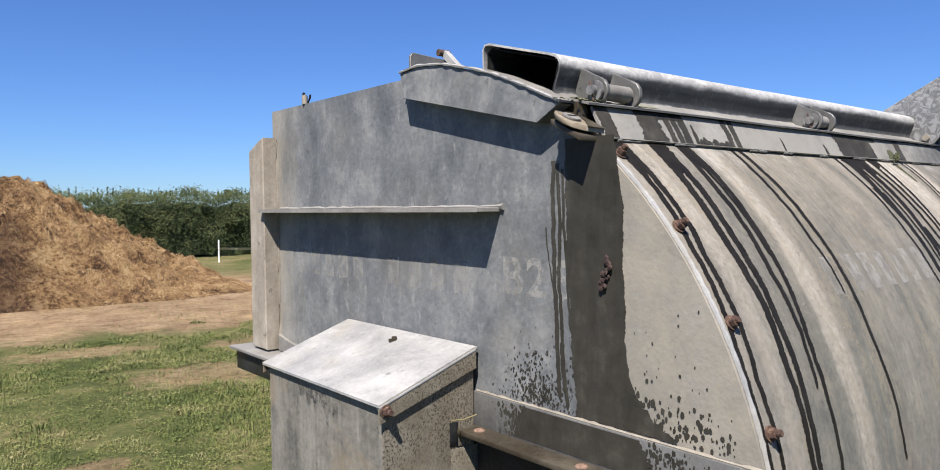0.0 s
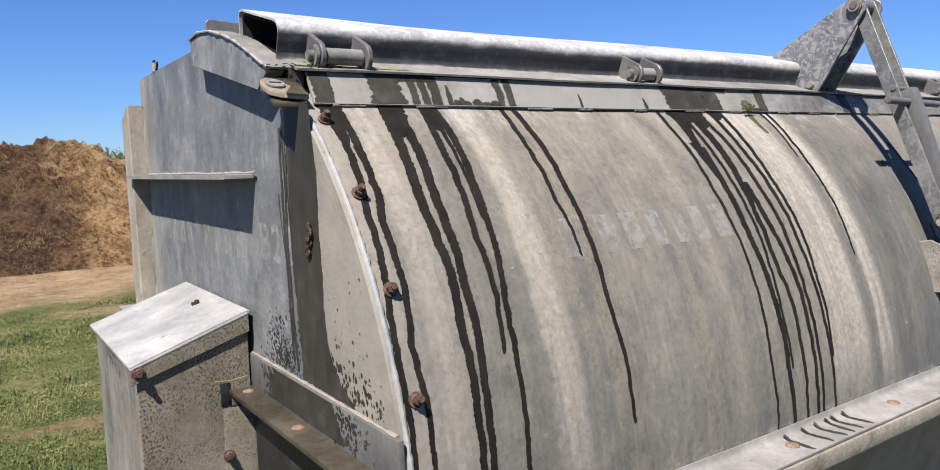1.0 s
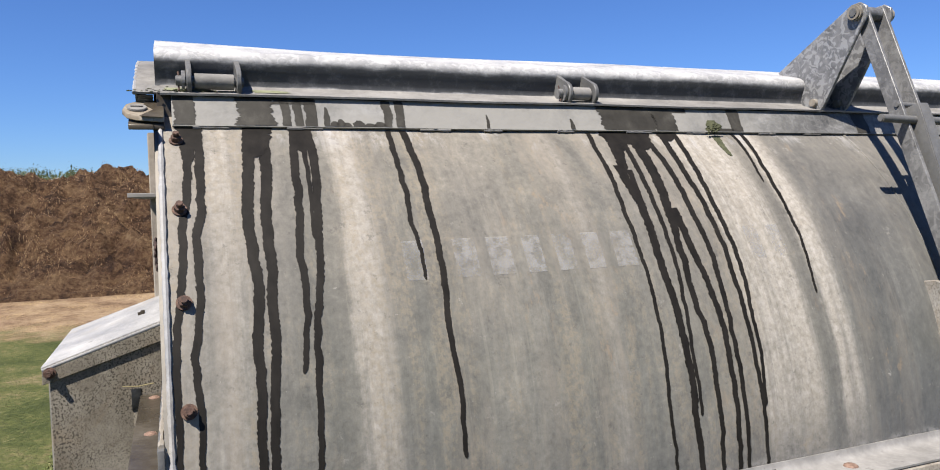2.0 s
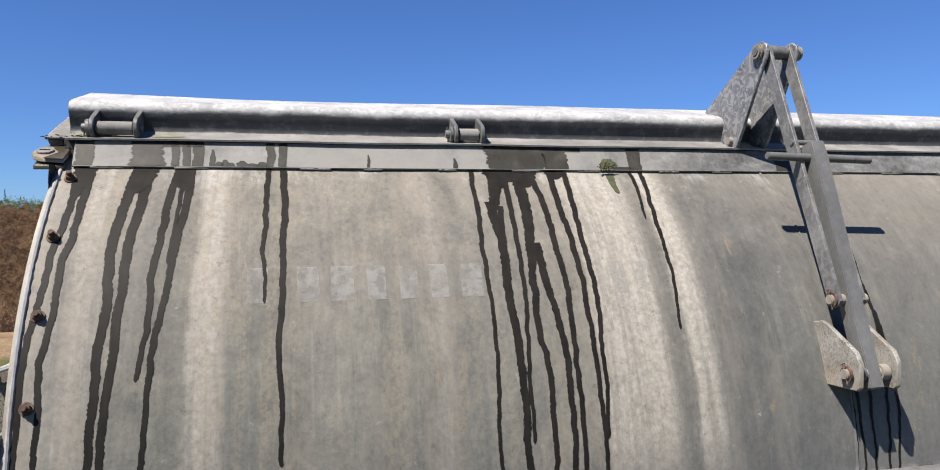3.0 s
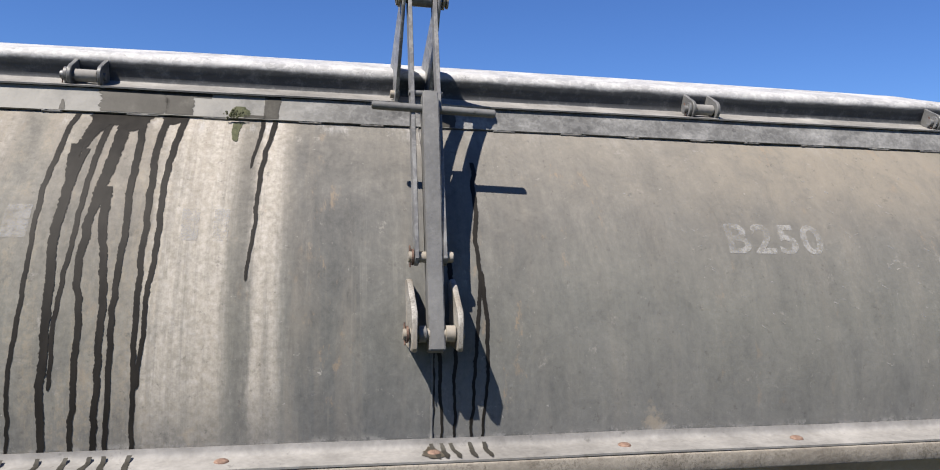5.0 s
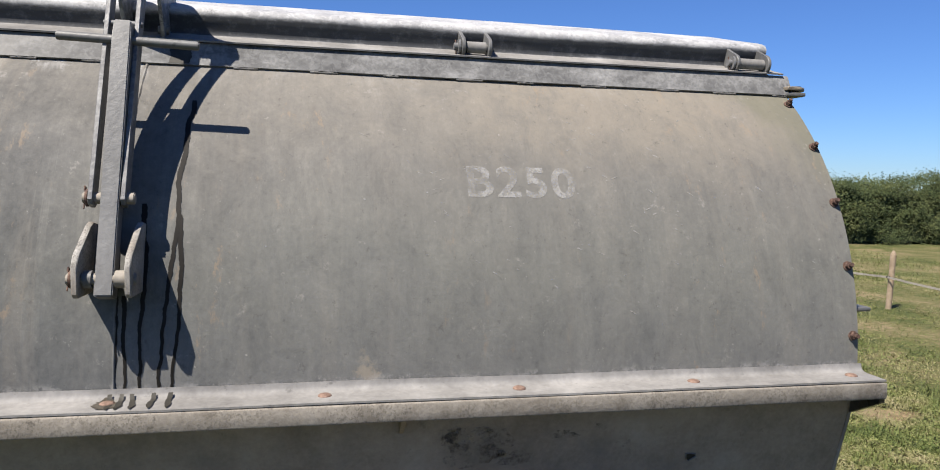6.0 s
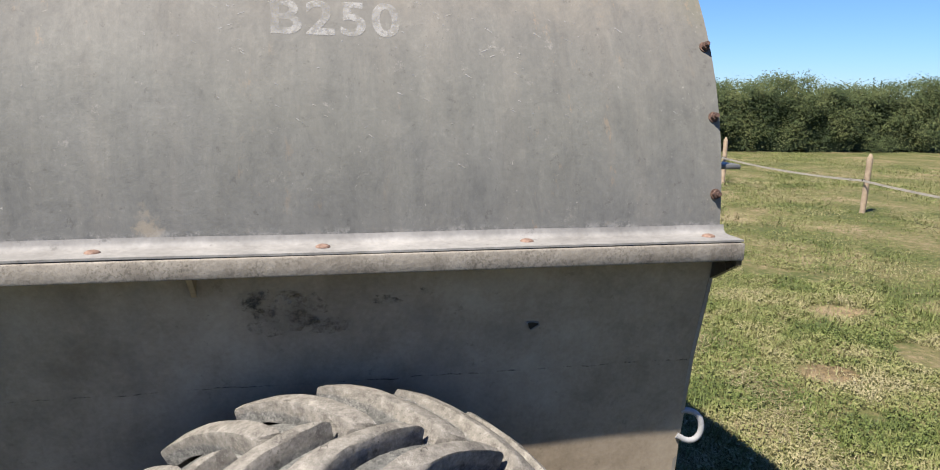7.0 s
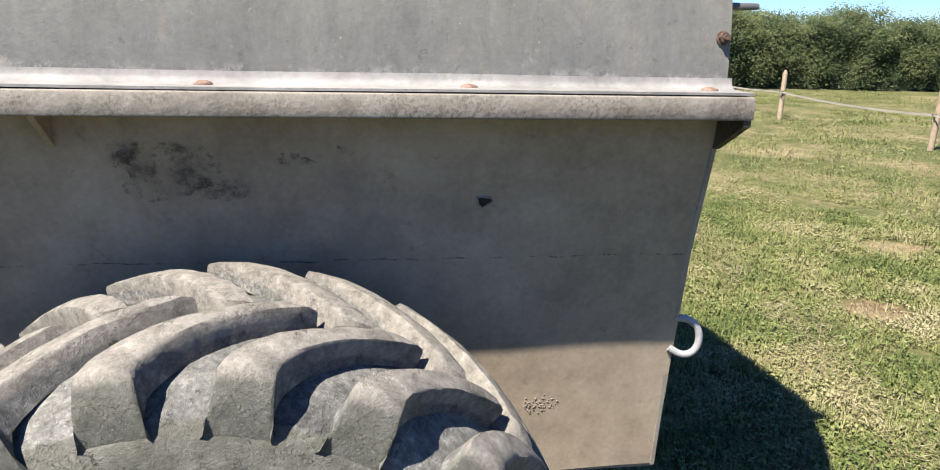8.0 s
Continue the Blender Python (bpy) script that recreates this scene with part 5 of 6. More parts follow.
def bar_place(x, t):
    return (x, 0.8455 - 0.0300 * t - 0.0049, 2.0030 - 0.0555 * t + 0.0031)


# wet stretches of the bar from x0 to x1, between fractions t0 and t1 of its height; dry slivers stay between them
for x0, x1, t0, t1 in ((0.947, 0.983, 0.02, 0.98), (1.054, 1.122, 0.02, 0.98), (1.133, 1.150, 0.02, 0.98), (1.156, 1.173, 0.02, 0.98), (1.177, 1.200, 0.02, 0.98),
                       (1.118, 1.205, 0.02, 0.22), (1.212, 1.224, 0.30, 0.98), (1.222, 1.240, 0.80, 0.98), (1.236, 1.252, 0.72, 0.98),
                       (1.250, 1.268, 0.84, 0.98), (1.266, 1.290, 0.76, 0.98), (1.286, 1.310, 0.86, 0.98), (1.306, 1.332, 0.80, 0.98),
                       (1.329, 1.347, 0.02, 0.98), (1.355, 1.374, 0.02, 0.98), (1.545, 1.552, 0.45, 0.98), (1.741, 1.752, 0.55, 0.98)):
    head = 0.35 if t0 > 0.1 else 1.0
    film("damp_patch", bar_place, [((x0 + x1) / 2, t0, (x1 - x0) * head), ((x0 + x1) / 2 + 0.001, (t0 + t1) / 2, (x1 - x0) * 0.93), ((x0 + x1) / 2, t1, (x1 - x0) * 0.95)], DAMP, jag=0.22, step=0.03, blob=False, fine=0.05)
for x0, x1, t0, t1 in ((1.818, 1.965, 0.02, 0.98), (1.960, 2.022, 0.02, 0.98), (2.178, 2.214, 0.02, 0.98), (2.130, 2.180, 0.86, 0.98), (2.580, 2.628, 0.05, 0.98), (2.020, 2.060, 0.02, 0.20)):
    film("damp_patch", bar_place, [((x0 + x1) / 2, t0, x1 - x0), ((x0 + x1) / 2 + 0.002, (t0 + t1) / 2, (x1 - x0) * 0.96), ((x0 + x1) / 2, t1, (x1 - x0) * 0.92)], DAMP, jag=0.10, step=0.03, blob=False, fine=0.05)
film("moss_film", bar_place, [(2.124, 0.50, 0.020), (2.126, 0.70, 0.040), (2.122, 0.96, 0.046)], MOSS, "thin green moss on the bar", jag=0.2, step=0.03, blob=False, fine=0.05)


def plate_place(y, z, lift=0.0):
    return (0.9164 - lift, y, z)


film("damp_patch", plate_place, [(0.822, 1.950, 0.105), (0.813, 1.85, 0.122), (0.810, 1.70, 0.120), (0.806, 1.62, 0.116), (0.797, 1.56, 0.122), (0.783, 1.51, 0.142), (0.772, 1.478, 0.165)], DAMP, "soaked dark band down the end plate", jag=0.035, blob=False)
for y, z0, z1, w in ((0.905, 1.915, 1.50, 0.010), (0.892, 1.91, 1.49, 0.008), (0.880, 1.90, 1.62, 0.006), (0.918, 1.80, 1.68, 0.003), (0.884, 1.60, 1.49, 0.010)):
    film("water_run", lambda u, v, o=y: plate_place(u, v, 0.0003 + 0.002 * abs(o - 0.9)), [(y, z0, w), (y - 0.004, (z0 + z1) / 2, w), (y - 0.016, z1, w * 0.9)], DAMP)
for y, z0, z1, w in ((0.735, 1.545, 1.480, 0.030), (0.715, 1.520, 1.480, 0.035), (0.690, 1.502, 1.480, 0.030), (0.668, 1.492, 1.479, 0.026)):
    film("damp_patch", lambda u, v, o=y: plate_place(u, v, 0.0004 + 0.003 * abs(o - 0.75)), [(y, z0, w * 0.5), (y, (z0 + z1) / 2, w), (y - 0.004, z1, w * 1.2)], DAMP, jag=0.55, blob=False)
spots = B()


def spot(c, ax, ay, r):
    n = 7
    spots.faces.new([spots.verts.new(Vector(c) + Vector(ax) * (r * rng.uniform(0.7, 1.2) * math.cos(2 * math.pi * k / n)) + Vector(ay) * (r * 1.35 * rng.uniform(0.7, 1.2) * math.sin(2 * math.pi * k / n))) for k in range(n)])


for k in range(700):
    y, z = rng.gauss(0.945, 0.040), 1.480 + abs(rng.gauss(0, 0.042))
    if y < 1.07:
        spot((0.9161 - 0.0002 * rng.random(), y, z), (0, 1, 0.3), (0, -0.4, 1), 0.0006 + 0.0020 * rng.random() ** 2)
for k in range(190):
    far = rng.random() ** 1.6
    y, z = 0.735 - 0.17 * far + rng.gauss(0, 0.014), 1.480 + abs(rng.gauss(0, 0.042)) * (1 - 0.4 * far)
    if y > 0.530 + (z - 1.47) * 0.45:
        spot((0.9161 - 0.0002 * rng.random(), y, z), (0, 1, 0), (0, 0, 1), 0.0010 + 0.0034 * rng.random() ** 2 + 0.006 * max(0.0, 0.22 - far))
for k in range(16):
    spot((0.9161 - 0.0002 * rng.random(), rng.uniform(0.60, 0.74), rng.uniform(1.52, 1.70)), (0, 1, 0), (0, 0, 1), rng.uniform(0.0008, 0.0026))
film("damp_patch", lambda y, z: (0.9070, y, z), [(0.848, 1.472, 0.265), (0.842, 1.44, 0.30), (0.836, 1.412, 0.33)], DAMP, jag=0.10, step=0.003, blob=False)
for k in range(300):
    y, z = rng.choice((rng.gauss(1.00, 0.020), rng.gauss(0.66, 0.035))), rng.uniform(1.412, 1.471)
    if y < 1.09:
        spot((0.9067 - 0.0002 * rng.random(), y, z), (0, 1, 0), (0, 0, 1), 0.0008 + 0.0034 * rng.random() ** 2)
tagged(part("water_spotting", spots, DAMP, spreader, "scattered dark splash marks", 0), kind="stuff")
scab = B()
for k in range(26):
    t = k / 25
    c = Vector((0.9140 - 0.004 * rng.random(), 0.786 - 0.006 * math.sin(5 * t) + rng.gauss(0, 0.0035), 1.752 - 0.050 * t))
    bmesh.ops.create_icosphere(scab, subdivisions=1, radius=rng.uniform(0.0025, 0.0058), matrix=Matrix.Translation(c) @ Matrix.Diagonal((0.7, 1.0, 1.2, 1)))
part("rust_scab", scab, DARK_RUST, spreader, "dark flaking rust scab on the end plate")

film("crease_mark", lambda u, v: (v, 0.5462 - 0.0002 * math.sin(9 * v), 0.966 + u), [(0.0, X0 + 0.02, 0.0030), (0.001, 2.5, 0.0022), (0.0, X1 - 0.02, 0.0030)], STAIN, "faint dark crease line in the sheet", jag=0.3, step=0.012, blob=False)

# ---- stencilled paint ----
def lettering(text, width, place, parent):
    curve = bpy.data.curves.new("stencil", "FONT")
    curve.body, curve.size, curve.offset, curve.space_character = text, 1.0, 0.022, 1.12
    temp = bpy.data.objects.new("stencil", curve)
    scene.collection.objects.link(temp)
    bpy.context.view_layer.update()
    mesh = bpy.data.meshes.new_from_object(temp.evaluated_get(bpy.context.evaluated_depsgraph_get()))
    bpy.data.objects.remove(temp)
    xs = [v.co.x for v in mesh.vertices]
    ys = [v.co.y for v in mesh.vertices]
    k = 1.0 / (max(xs) - min(xs)) * width
    for v in mesh.vertices:
        v.co = place((v.co.x - min(xs)) * k, (v.co.y - min(ys)) / (max(ys) - min(ys)))
    mesh.materials.clear()
    mesh.materials.append(PAINT)
    return hang("stencil_mark", mesh, parent, None, "worn pale stencilled model mark")


lettering("B250", 0.250, lambda u, v: shell_place(3.238 + u, 1.664 + 0.069 * v), spreader)
lettering("B250", 0.235, lambda u, v: (0.91665, 1.035 - u, 1.672 + 0.072 * v), spreader)


def stencil_bar(place, u0, u1, v0, v1):
    bm = B()
    grid = [[bm.verts.new(place(u0 + (u1 - u0) * i / 3, v0 + (v1 - v0) * j / 4)) for j in range(5)] for i in range(4)]
    for a, b in zip(grid, grid[1:]):
        for j in range(4):
            bm.faces.new((a[j], b[j], b[j + 1], a[j + 1]))
    part("stencil_bar", bm, FAINT, spreader, smooth=180)


# the name is worn to plain bars, one for each letter
for x0, x1 in ((1.294, 1.344), (1.386, 1.440), (1.450, 1.506), (1.520, 1.568), (1.583, 1.632), (1.644, 1.692), (1.706, 1.764), (2.030, 2.076), (2.092, 2.134)):
    stencil_bar(shell_place, x0 + 0.006, x1 - 0.006, 1.675, 1.739)
for y in (1.955, 1.875, 1.80, 1.725, 1.655, 1.585, 1.43, 1.345, 1.265, 1.185):
    stencil_bar(lambda u, v: (0.9166, u, v), y, y - 0.046, 1.662, 1.728)
scratch = B()
for k in range(150):
    x, z = rng.gauss(3.55, 0.30), rng.gauss(1.66, 0.12)
    if not (2.8 < x < 4.1 and 1.33 < z < 1.92):
        continue
    d, l, w = radians(rng.choice((-35, -30, -25, 20))), 0.0015 + 0.0085 * rng.random() ** 2.5, rng.uniform(0.0006, 0.0014)
    c, sn = math.cos(d), math.sin(d)
    scratch.faces.new([scratch.verts.new(shell_place(x + a * c * l - b * sn * w, z + a * sn * l + b * c * w)) for a, b in ((-1, -1), (1, -0.4), (1, 0.4), (-1, 1))])
tagged(part("scratch_scatter", scratch, PAINT, spreader, "small pale scratches in the zinc", 0), kind="stuff")

# ---- muck heap ----
def heap_height(x, y):
    ridge = 2.60 * max(0.0, min(1.0, (7.6 - x) / 4.6)) ** 0.95 * max(0.0, min(1.0, (x + 13) / 4.0))
    depth = max(0.0, min(1.0, (y - 16.0) / 4.2)) ** 0.85 * max(0.0, min(1.0, (27.0 - y) / 3.5))
    h = ridge * depth
    if h <= 0:
        return 0.0
    lump = 0.30 * noise.noise((x * 0.75, y * 0.75, 2)) + 0.30 * noise.noise((x * 1.9, y * 1.9, 4)) + 0.26 * noise.noise((x * 4.4, y * 4.4, 6)) + 0.10 * noise.noise((x * 9.5, y * 9.5, 8))
    return max(0.0, h + lump * min(1.0, h * 1.5))


def muck_heap():
    bm = B()
    nx, ny = 200, 110
    grid = [[bm.verts.new((-13 + 21 * i / nx, 15.6 + 11.6 * j / ny, GROUND - 0.06 + heap_height(-13 + 21 * i / nx, 15.6 + 11.6 * j / ny))) for j in range(ny + 1)] for i in range(nx + 1)]
    for a, b in zip(grid, grid[1:]):
        for j in range(ny):
            bm.faces.new((a[j], b[j], b[j + 1], a[j + 1]))
    heap = thing("dung_heap", (2.0, 20.0, GROUND), "large heap of strawy brown dung standing on bare earth", "dung heap", kind="stuff")
    part("heap_body", bm, HEAP, heap, smooth=180)
    verts, faces = [], []
    r = np.random.RandomState(5)
    while len(faces) < 150000:
        x, y = r.uniform(-5, 7.8), r.uniform(12.2, 21.5)
        h = heap_height(x, y)
        if x < 2.65 + 1.2 * noise.noise((x * 0.5, y * 0.5, 4)) and r.rand() > 0.14 or h < 0.05 and r.rand() > 0.22 or noise.noise((x * 0.9, y * 0.9, 9)) + 0.5 * noise.noise((x * 3, y * 3, 2)) < r.uniform(-0.35, 0.15):
            continue
        l, w, t = r.uniform(0.006, 0.016), r.uniform(0.0012, 0.0028), r.uniform(0, 6.283)
        lift = r.uniform(-0.015, 0.02)
        dx, dy = math.cos(t) * l, math.sin(t) * l
        za, zb = heap_height(x - dx, y - dy) + GROUND - 0.05 + max(0, -lift) + 0.015, heap_height(x + dx, y + dy) + GROUND - 0.05 + max(0, lift) + 0.015
        nx_, ny_ = -math.sin(t) * w, math.cos(t) * w
        k = len(verts)
        verts += [(x - dx - nx_, y - dy - ny_, za), (x + dx - nx_, y + dy - ny_, zb), (x + dx + nx_, y + dy + ny_, zb + w), (x - dx + nx_, y - dy + ny_, za + w)]
        faces.append((k, k + 1, k + 2, k + 3))
    mesh = bpy.data.meshes.new("loose_straw")
    mesh.from_pydata(verts, [], faces)
    mesh.materials.append(STRAW)
    hang("loose_straw", mesh, heap, None, "loose straw strewn over the heap")


muck_heap()


# ---- hedges ----
def hedge(name, a, b, height, thick, leaves, seed, label, rise=0.0, leafy=0.024, wild=1.0, crowd=1.7, shoots=3, lobes=1.0):
    """A hedge from a to b: dark inner mass, leaves in clumps over it, upright shoots on top."""
    a, b = Vector((*a, GROUND)), Vector((*b, GROUND))
    along = (b - a).normalized()
    across = Vector((-along.y, along.x, 0))
    length = (b - a).length
    r = np.random.RandomState(seed)

    def surface(u, q):
        """q from 0 at the near foot over the top to 1 at the far foot."""
        t = math.pi * q
        h = height * (1 + wild * (0.22 * noise.noise((u * 0.28, seed, 0)) + 0.16 * noise.noise((u * 1.0, seed, 4)) + 0.07 * noise.noise((u * 3.1, seed, 9))))
        h += rise * max(0.0, min(1.0, (26.0 - u) / 10.0))
        bulge = 1 + lobes * 0.34 * (0.45 - 2 * abs(noise.noise((u * 0.42, q * 3, seed)))) + lobes * 0.26 * (0.40 - 2 * abs(noise.noise((u * 1.25, q * 7, seed + 3)))) + 0.10 * noise.noise((u * 3.0, q * 14, seed + 6))
        side = -math.copysign(abs(math.cos(t)) ** 0.45, math.cos(t)) * thick / 2 * bulge
        return a + along * u + across * side + Vector((0, 0, h * math.sin(t) ** 0.55 * (0.82 + 0.18 * bulge)))

    whole = thing(name, (a + b) / 2, label, "hedge", kind="stuff")
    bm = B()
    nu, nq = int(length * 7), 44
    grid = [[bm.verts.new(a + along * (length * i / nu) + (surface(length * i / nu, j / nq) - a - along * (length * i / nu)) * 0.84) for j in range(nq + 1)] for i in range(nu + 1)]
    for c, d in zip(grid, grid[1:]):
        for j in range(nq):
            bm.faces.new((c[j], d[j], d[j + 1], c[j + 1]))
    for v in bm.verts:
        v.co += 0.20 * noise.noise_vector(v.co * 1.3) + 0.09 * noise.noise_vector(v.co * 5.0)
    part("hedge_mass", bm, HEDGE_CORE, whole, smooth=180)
    verts, faces = [], []

    def leaf(p, size, up):
        n = (Vector((r.uniform(-1, 1), r.uniform(-1, 1), r.uniform(-0.3, 1.0) + up)) - across * 0.9).normalized()
        t = n.orthogonal().normalized()
        t = (Matrix.Rotation(r.uniform(0, 6.283), 3, n) @ t)
        w = n.cross(t)
        k = len(verts)
        verts.extend([tuple(p - t * size), tuple(p + w * size * 0.5 + n * size * 0.15), tuple(p + t * size), tuple(p - w * size * 0.5 + n * size * 0.15)])
        faces.append((k, k + 1, k + 2, k + 3))

    while len(faces) < leaves:
        u, q = length * r.rand() ** crowd, r.beta(1.0, 1.6) * 0.75
        c = surface(u, q)
        c += 0.26 * noise.noise_vector(c * 1.3)
        if 0.34 - 1.5 * lobes * abs(noise.noise((u * 1.25, q * 7, seed + 3))) + 0.6 * noise.noise((u * 3.3, q * 17, seed)) < r.uniform(-0.45, 0.10):
            continue
        for k in range(r.randint(4, 9)):
            leaf(c + Vector((r.normal(0, 0.14), r.normal(0, 0.14), r.normal(0, 0.12))), r.uniform(0.8, 1.9) * leafy, 0.8)
    for k in range(int(length * shoots)):
        u = r.uniform(0, length)
        c = surface(u, r.uniform(0.40, 0.58))
        tall = abs(r.normal(0, 0.17)) * (0.6 + 0.9 * max(0.0, noise.noise((u * 0.9, seed, 2)) + 0.4)) + 0.06
        lean = Vector((r.normal(0, 0.10), r.normal(0, 0.10), 1.0))
        for j in range(int(tall / 0.022) + 2):
            leaf(c + lean * (j * 0.022) + Vector((r.normal(0, 0.012), r.normal(0, 0.012), 0)), r.uniform(1.0, 1.8) * leafy, -0.5)
    mesh = bpy.data.meshes.new("hedge_leaves")
    mesh.from_pydata(verts, [], faces)
    mesh.materials.append(LEAF)
    hang("hedge_leaves", mesh, whole)


hedge("hedge", (-24.0, 31.2), (13.5, 31.2), 2.50, 2.2, 150000, 11, "long clipped green field hedge behind the dung heap", 0.75, 0.026, 0.30, 1.0, 14, 0.35)
hedge("hedge", (11.5, 20.6), (40.0, 19.2), 1.94, 2.4, 260000, 23, "thick green bramble hedge with upright shoots", 0.0, 0.022, 1.5, 1.7, 8)

# ---- fence ----
def fence_post(x, y, high, r, lean, white=False):
    ob = thing("fence_post", (x, y, GROUND), "white plastic fence stake" if white else "weathered round wooden fence post with a pointed top", "fence post", "fence posts")
    bm = B()
    top = Vector((x + lean[0], y + lean[1], GROUND + high))
    base = Vector((x, y, GROUND - 0.05))
    tube(bm, [base + (top - base) * t for t in (0, 0.3, 0.6, 0.93)], r, 10, 0.06)
    rod(bm, base + (top - base) * 0.93, top, r, 10, 0, r * 0.35)
    part("stake", bm, TAPE if white else WOOD, ob)
    part("insulator", rod(B(), (x - r - 0.02, y - 0.01, GROUND + high * 0.56), (x + 0.01, y, GROUND + high * 0.56), 0.018, 8), GRIME_SHADE, ob)


POSTS = [(11.22, 15.60), (11.15, 11.90), (11.14, 8.16), (11.05, 4.40)]
for k, (x, y) in enumerate(POSTS):
    fence_post(x, y, 0.87, 0.042, ((0.02, 0.03), (0.06, 0.10), (0.03, 0.0), (0.0, 0.02))[k])
LEFT_POSTS = [(10.0, 26.6), (14.0, 26.2)]
for x, y in LEFT_POSTS:
    fence_post(x, y, 0.82, 0.03, (0.0, 0.0), True)


def tape(points, sag, wide, material):
    bm = B()
    path = []
    for p, q in zip(points, points[1:]):
        for k in range(12):
            t = k / 12
            c = Vector(p).lerp(Vector(q), t)
            c.z -= sag * 4 * t * (1 - t)
            path.append(c)
    path.append(Vector(points[-1]))
    rows = [[bm.verts.new(c + Vector((0, 0, wide / 2))), bm.verts.new(c - Vector((0.004, 0, wide / 2)))] for c in path]
    for a, b in zip(rows, rows[1:]):
        bm.faces.new((a[0], a[1], b[1], b[0]))
    bmesh.ops.solidify(bm, geom=bm.faces[:], thickness=0.002)
    ob = part("fence_tape", bm, material, None, smooth=180)
    tagged(ob, "pale electric fence tape strung between posts", "fence tape")


tape([(x - 0.06, y, GROUND + 0.87 * 0.56) for x, y in POSTS], 0.05, 0.030, ROPE)
tape([(x, y - 0.04, GROUND + 0.50) for x, y in LEFT_POSTS], 0.06, 0.075, TAPE)


# ---- grass ----
def grass():
    r = np.random.RandomState(3)
    verts, faces = [], []

    def blade(x, y, l, w, t, bend):
        z = GROUND + 0.0
        dx, dy = math.cos(t), math.sin(t)
        k = len(verts)
        verts.extend([(x - dy * w, y + dx * w, z), (x + dy * w, y - dx * w, z), (x + dx * bend * l, y + dy * bend * l, z + l * math.sqrt(max(0.05, 1 - bend * bend)))])
        faces.append((k, k + 1, k + 2))

    def clover(x, y, size, high):
        """A small leaf held nearly level."""
        k, t = len(verts), r.uniform(0, 6.283)
        for i in range(4):
            verts.append((x + math.cos(t + 1.571 * i) * size * (1 if i % 2 else 0.7), y + math.sin(t + 1.571 * i) * size * (1 if i % 2 else 0.7), GROUND + high + r.uniform(-0.5, 0.5) * size))
        faces.append((k, k + 1, k + 2, k + 3))

    def sow(n, xr, yr, power):
        for k in range(n):
            x = xr[0] + (xr[1] - xr[0]) * r.rand() ** power
            y = yr[0] + (yr[1] - yr[0]) * r.rand() ** power
            if 0.9 < x < 4.2 and 0.3 < y < 2.1 or y < -2.4 + 2.2 * r.rand() ** 3 or x < -3.2 + 2.0 * r.rand() ** 3:
                continue
            clump = noise.noise((x * 0.9, y * 0.9, 5)) + 0.6 * noise.noise((x * 3.0, y * 3.0, 1))
            if x < 8 and y > 11.9 + 1.6 * noise.noise((x * 0.8, y * 0.8, 3)) and r.rand() > 0.03 or clump < -0.45 or noise.noise((x * 9, y * 9, 2)) + 0.6 * noise.noise((x * 21, y * 21, 8)) < r.uniform(-0.75, -0.05):
                continue
            worn = min(math.hypot((x - cx) / rx, (y - cy) / ry) for cx, cy, rx, ry in TRODDEN) + 0.9 * noise.noise((x * 2.2, y * 2.2, 7))
            if worn < 1.0 and r.rand() > 0.10:
                continue
            far = 1 + 0.10 * math.hypot(x - 3, y)
            if r.rand() < 0.38:
                clover(x, y, r.uniform(0.004, 0.009) * far ** 0.6, r.uniform(0.008, 0.034))
                continue
            tall = (0.016 + 0.026 * r.rand() + 0.032 * max(0.0, clump)) * (1 + 1.3 * max(0.0, noise.noise((x * 5, y * 5, 4))))
            blade(x, y, tall * (1.7 if r.rand() < 0.05 else 1.0), r.uniform(0.0012, 0.0030) * far, r.uniform(0, 6.283), r.uniform(0.25, 0.97))

    sow(400000, (4.0, 14.5), (0.2, 17.0), 1.45)
    sow(200000, (4.1, 8.0), (0.4, 6.0), 1.1)
    sow(60000, (8.0, 18.0), (10.0, 19.0), 1.0)
    sow(330000, (0.0, 7.5), (3.8, 13.5), 1.0)
    sow(75000, (-3.2, 10.0), (-2.4, 0.3), 1.0)
    sow(35000, (-3.2, 0.9), (0.3, 3.8), 1.0)
    sow(20000, (0.9, 4.1), (2.1, 3.8), 1.0)
    stalks = []
    ends = []
    for k in range(5200):
        if k % 3:
            x, y = 4.2 + 9.5 * r.rand() ** 1.3, 0.4 + 14.0 * r.rand() ** 1.3
        else:
            x, y = r.uniform(-2.0, 9.0), r.uniform(4.5, 14.0)
        if noise.noise((x * 0.8, y * 0.8, 11)) < 0.02:
            continue
        t, l, w, up = r.uniform(0, 6.283), r.uniform(0.04, 0.13), r.uniform(0.0010, 0.0020) * (1 + 0.09 * math.hypot(x - 3, y)), r.uniform(0.0, 0.6)
        dx, dy = math.cos(t) * l, math.sin(t) * l
        q = len(stalks)
        stalks += [(x, y, GROUND + 0.03), (x - dy / l * w, y + dx / l * w, GROUND + 0.03 + w), (x + dx, y + dy, GROUND + 0.035 + l * up)]
        ends.append((q, q + 1, q + 2))
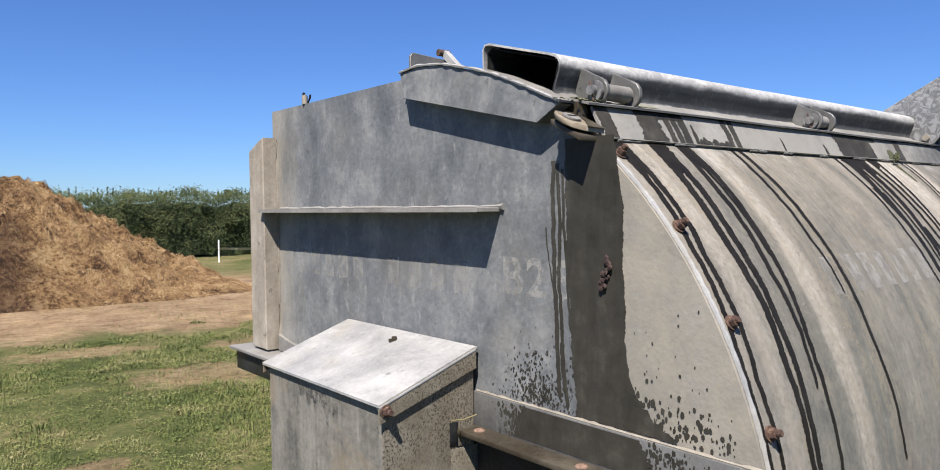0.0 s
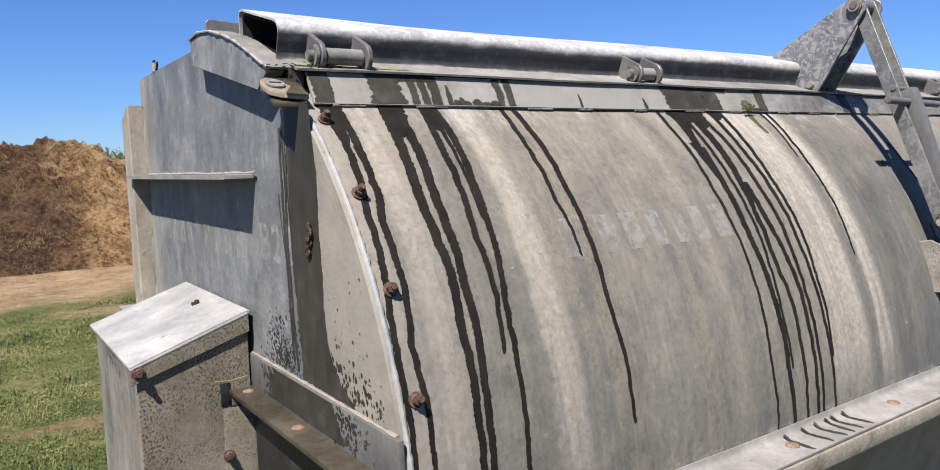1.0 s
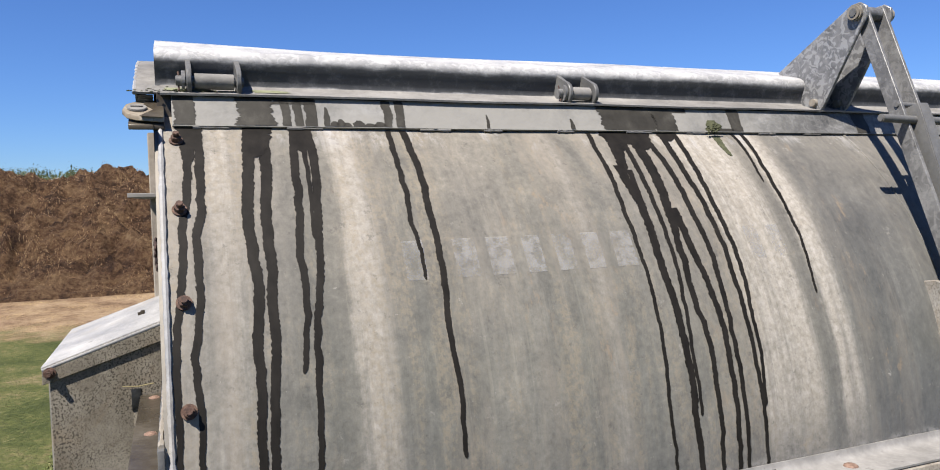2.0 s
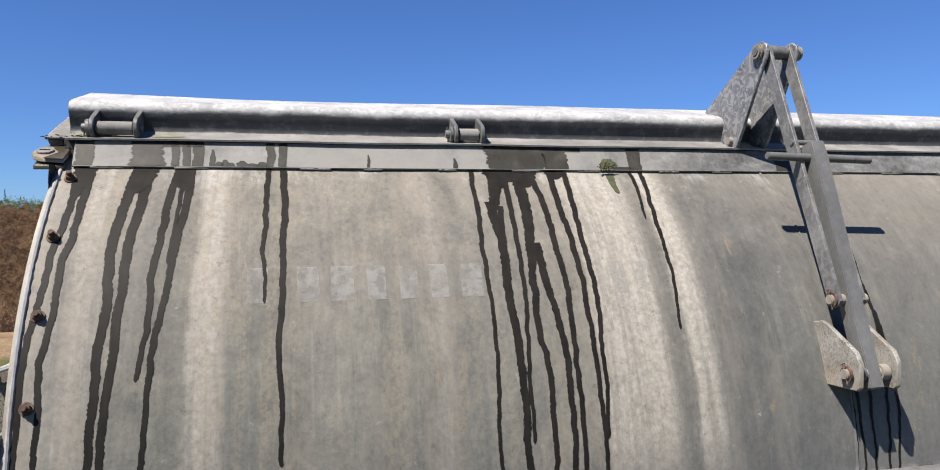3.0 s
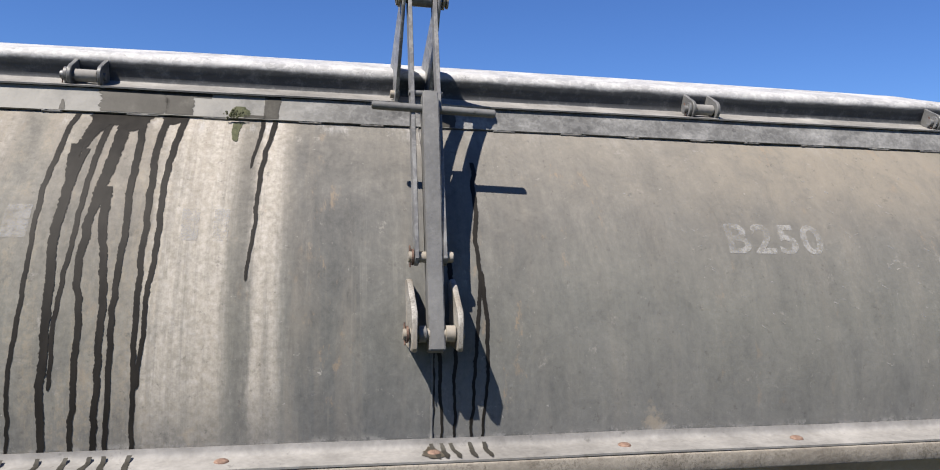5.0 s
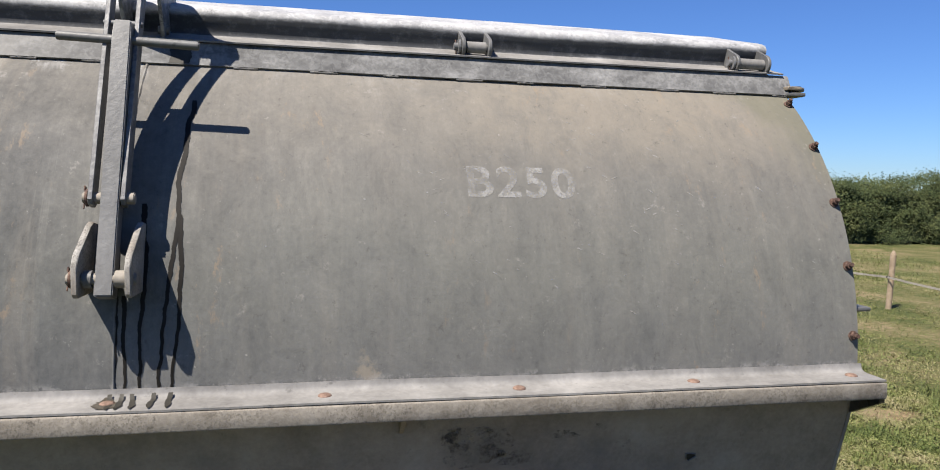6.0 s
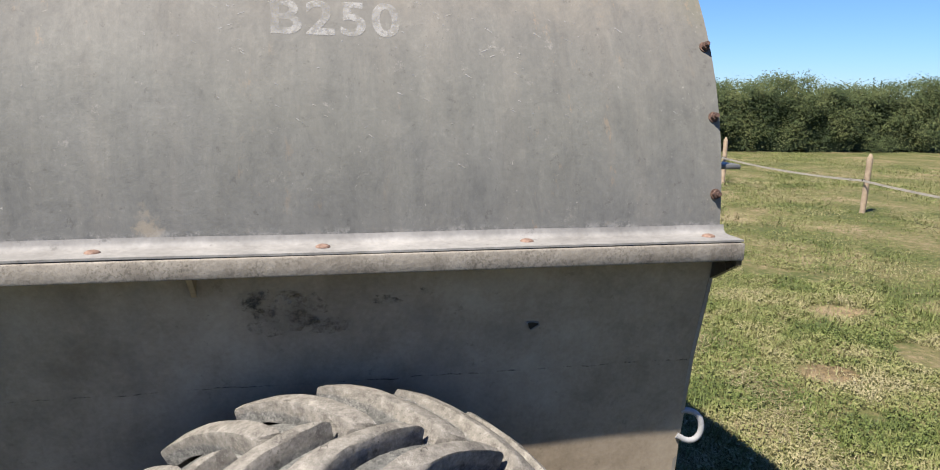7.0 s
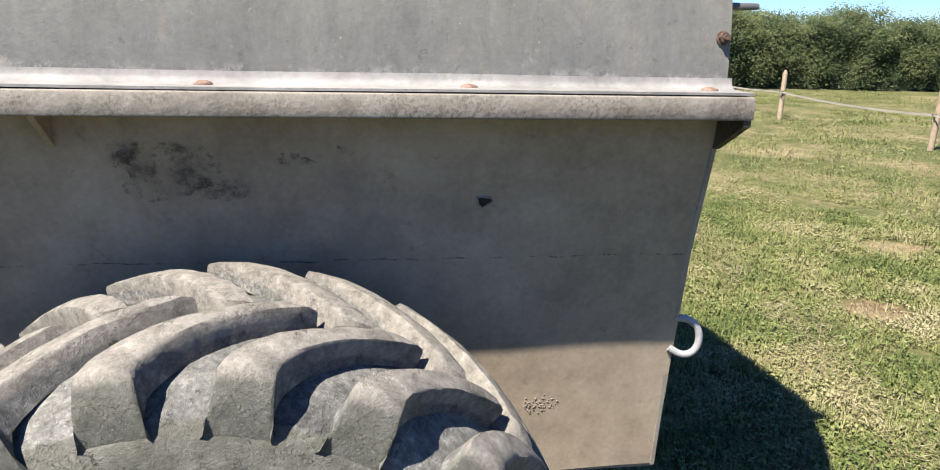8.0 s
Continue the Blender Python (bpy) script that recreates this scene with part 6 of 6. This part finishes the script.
    for cx, cy, n in ((6.9, 3.7, 90), (7.2, 4.7, 110), (6.2, 2.7, 60), (5.75, 2.15, 60), (7.8, 5.6, 90), (9.2, 7.4, 90), (11.5, 10.2, 120), (2.6, 6.8, 50), (3.2, 10.2, 60)):
        for k in range(n):
            x, y = cx + r.normal(0, 0.14), cy + r.normal(0, 0.10)
            t, l, w, up = r.uniform(0, 6.283), r.uniform(0.05, 0.12), r.uniform(0.0010, 0.0018) * (1 + 0.09 * math.hypot(x - 3, y)), r.uniform(0.5, 1.6)
            dx, dy = math.cos(t) * l * 0.6, math.sin(t) * l * 0.6
            q = len(stalks)
            stalks += [(x, y, GROUND), (x - math.sin(t) * w, y + math.cos(t) * w, GROUND), (x + dx, y + dy, GROUND + l * up)]
            ends.append((q, q + 1, q + 2))
    # pale cut stalks left along an old wheel line and under the fence
    for n, x0, lean, y0, y1, wide, long in ((2600, 5.31, 0.165, 1.2, 5.2, 0.085, 0.050), (1500, 11.75, -0.02, 3.5, 13.5, 0.20, 0.13)):
        for k in range(n):
            y = y0 + (y1 - y0) * r.rand()
            x = x0 + lean * y + r.normal(0, wide)
            if noise.noise((x * 3, y * 1.6, 15)) < -0.22:
                continue
            t, l, w = r.uniform(0, 6.283), long * r.uniform(0.5, 1.3), r.uniform(0.0012, 0.0024) * (1 + 0.09 * math.hypot(x - 3, y))
            dx, dy, up = math.cos(t), math.sin(t), r.uniform(0.022, 0.036)
            q = len(stalks)
            stalks += [(x - dy * w, y + dx * w, GROUND + up), (x + dy * w, y - dx * w, GROUND + up), (x + dx * l, y + dy * l, GROUND + up + r.uniform(-0.2, 0.3) * l)]
            ends.append((q, q + 1, q + 2))
    dry = bpy.data.meshes.new("dry_stalks")
    dry.from_pydata(stalks, [], ends)
    dry.materials.append(DRY_GRASS)
    tagged(new("dry_stalks", dry), "bleached dry grass stalks lying in the pasture", "dry grass", kind="stuff")
    mesh = bpy.data.meshes.new("grass")
    mesh.from_pydata(verts, [], faces)
    mesh.materials.append(BLADE)
    ob = new("grass", mesh)
    tagged(ob, "short grazed pasture grass, green with straw-coloured stalks", "grass", kind="stuff")


grass()
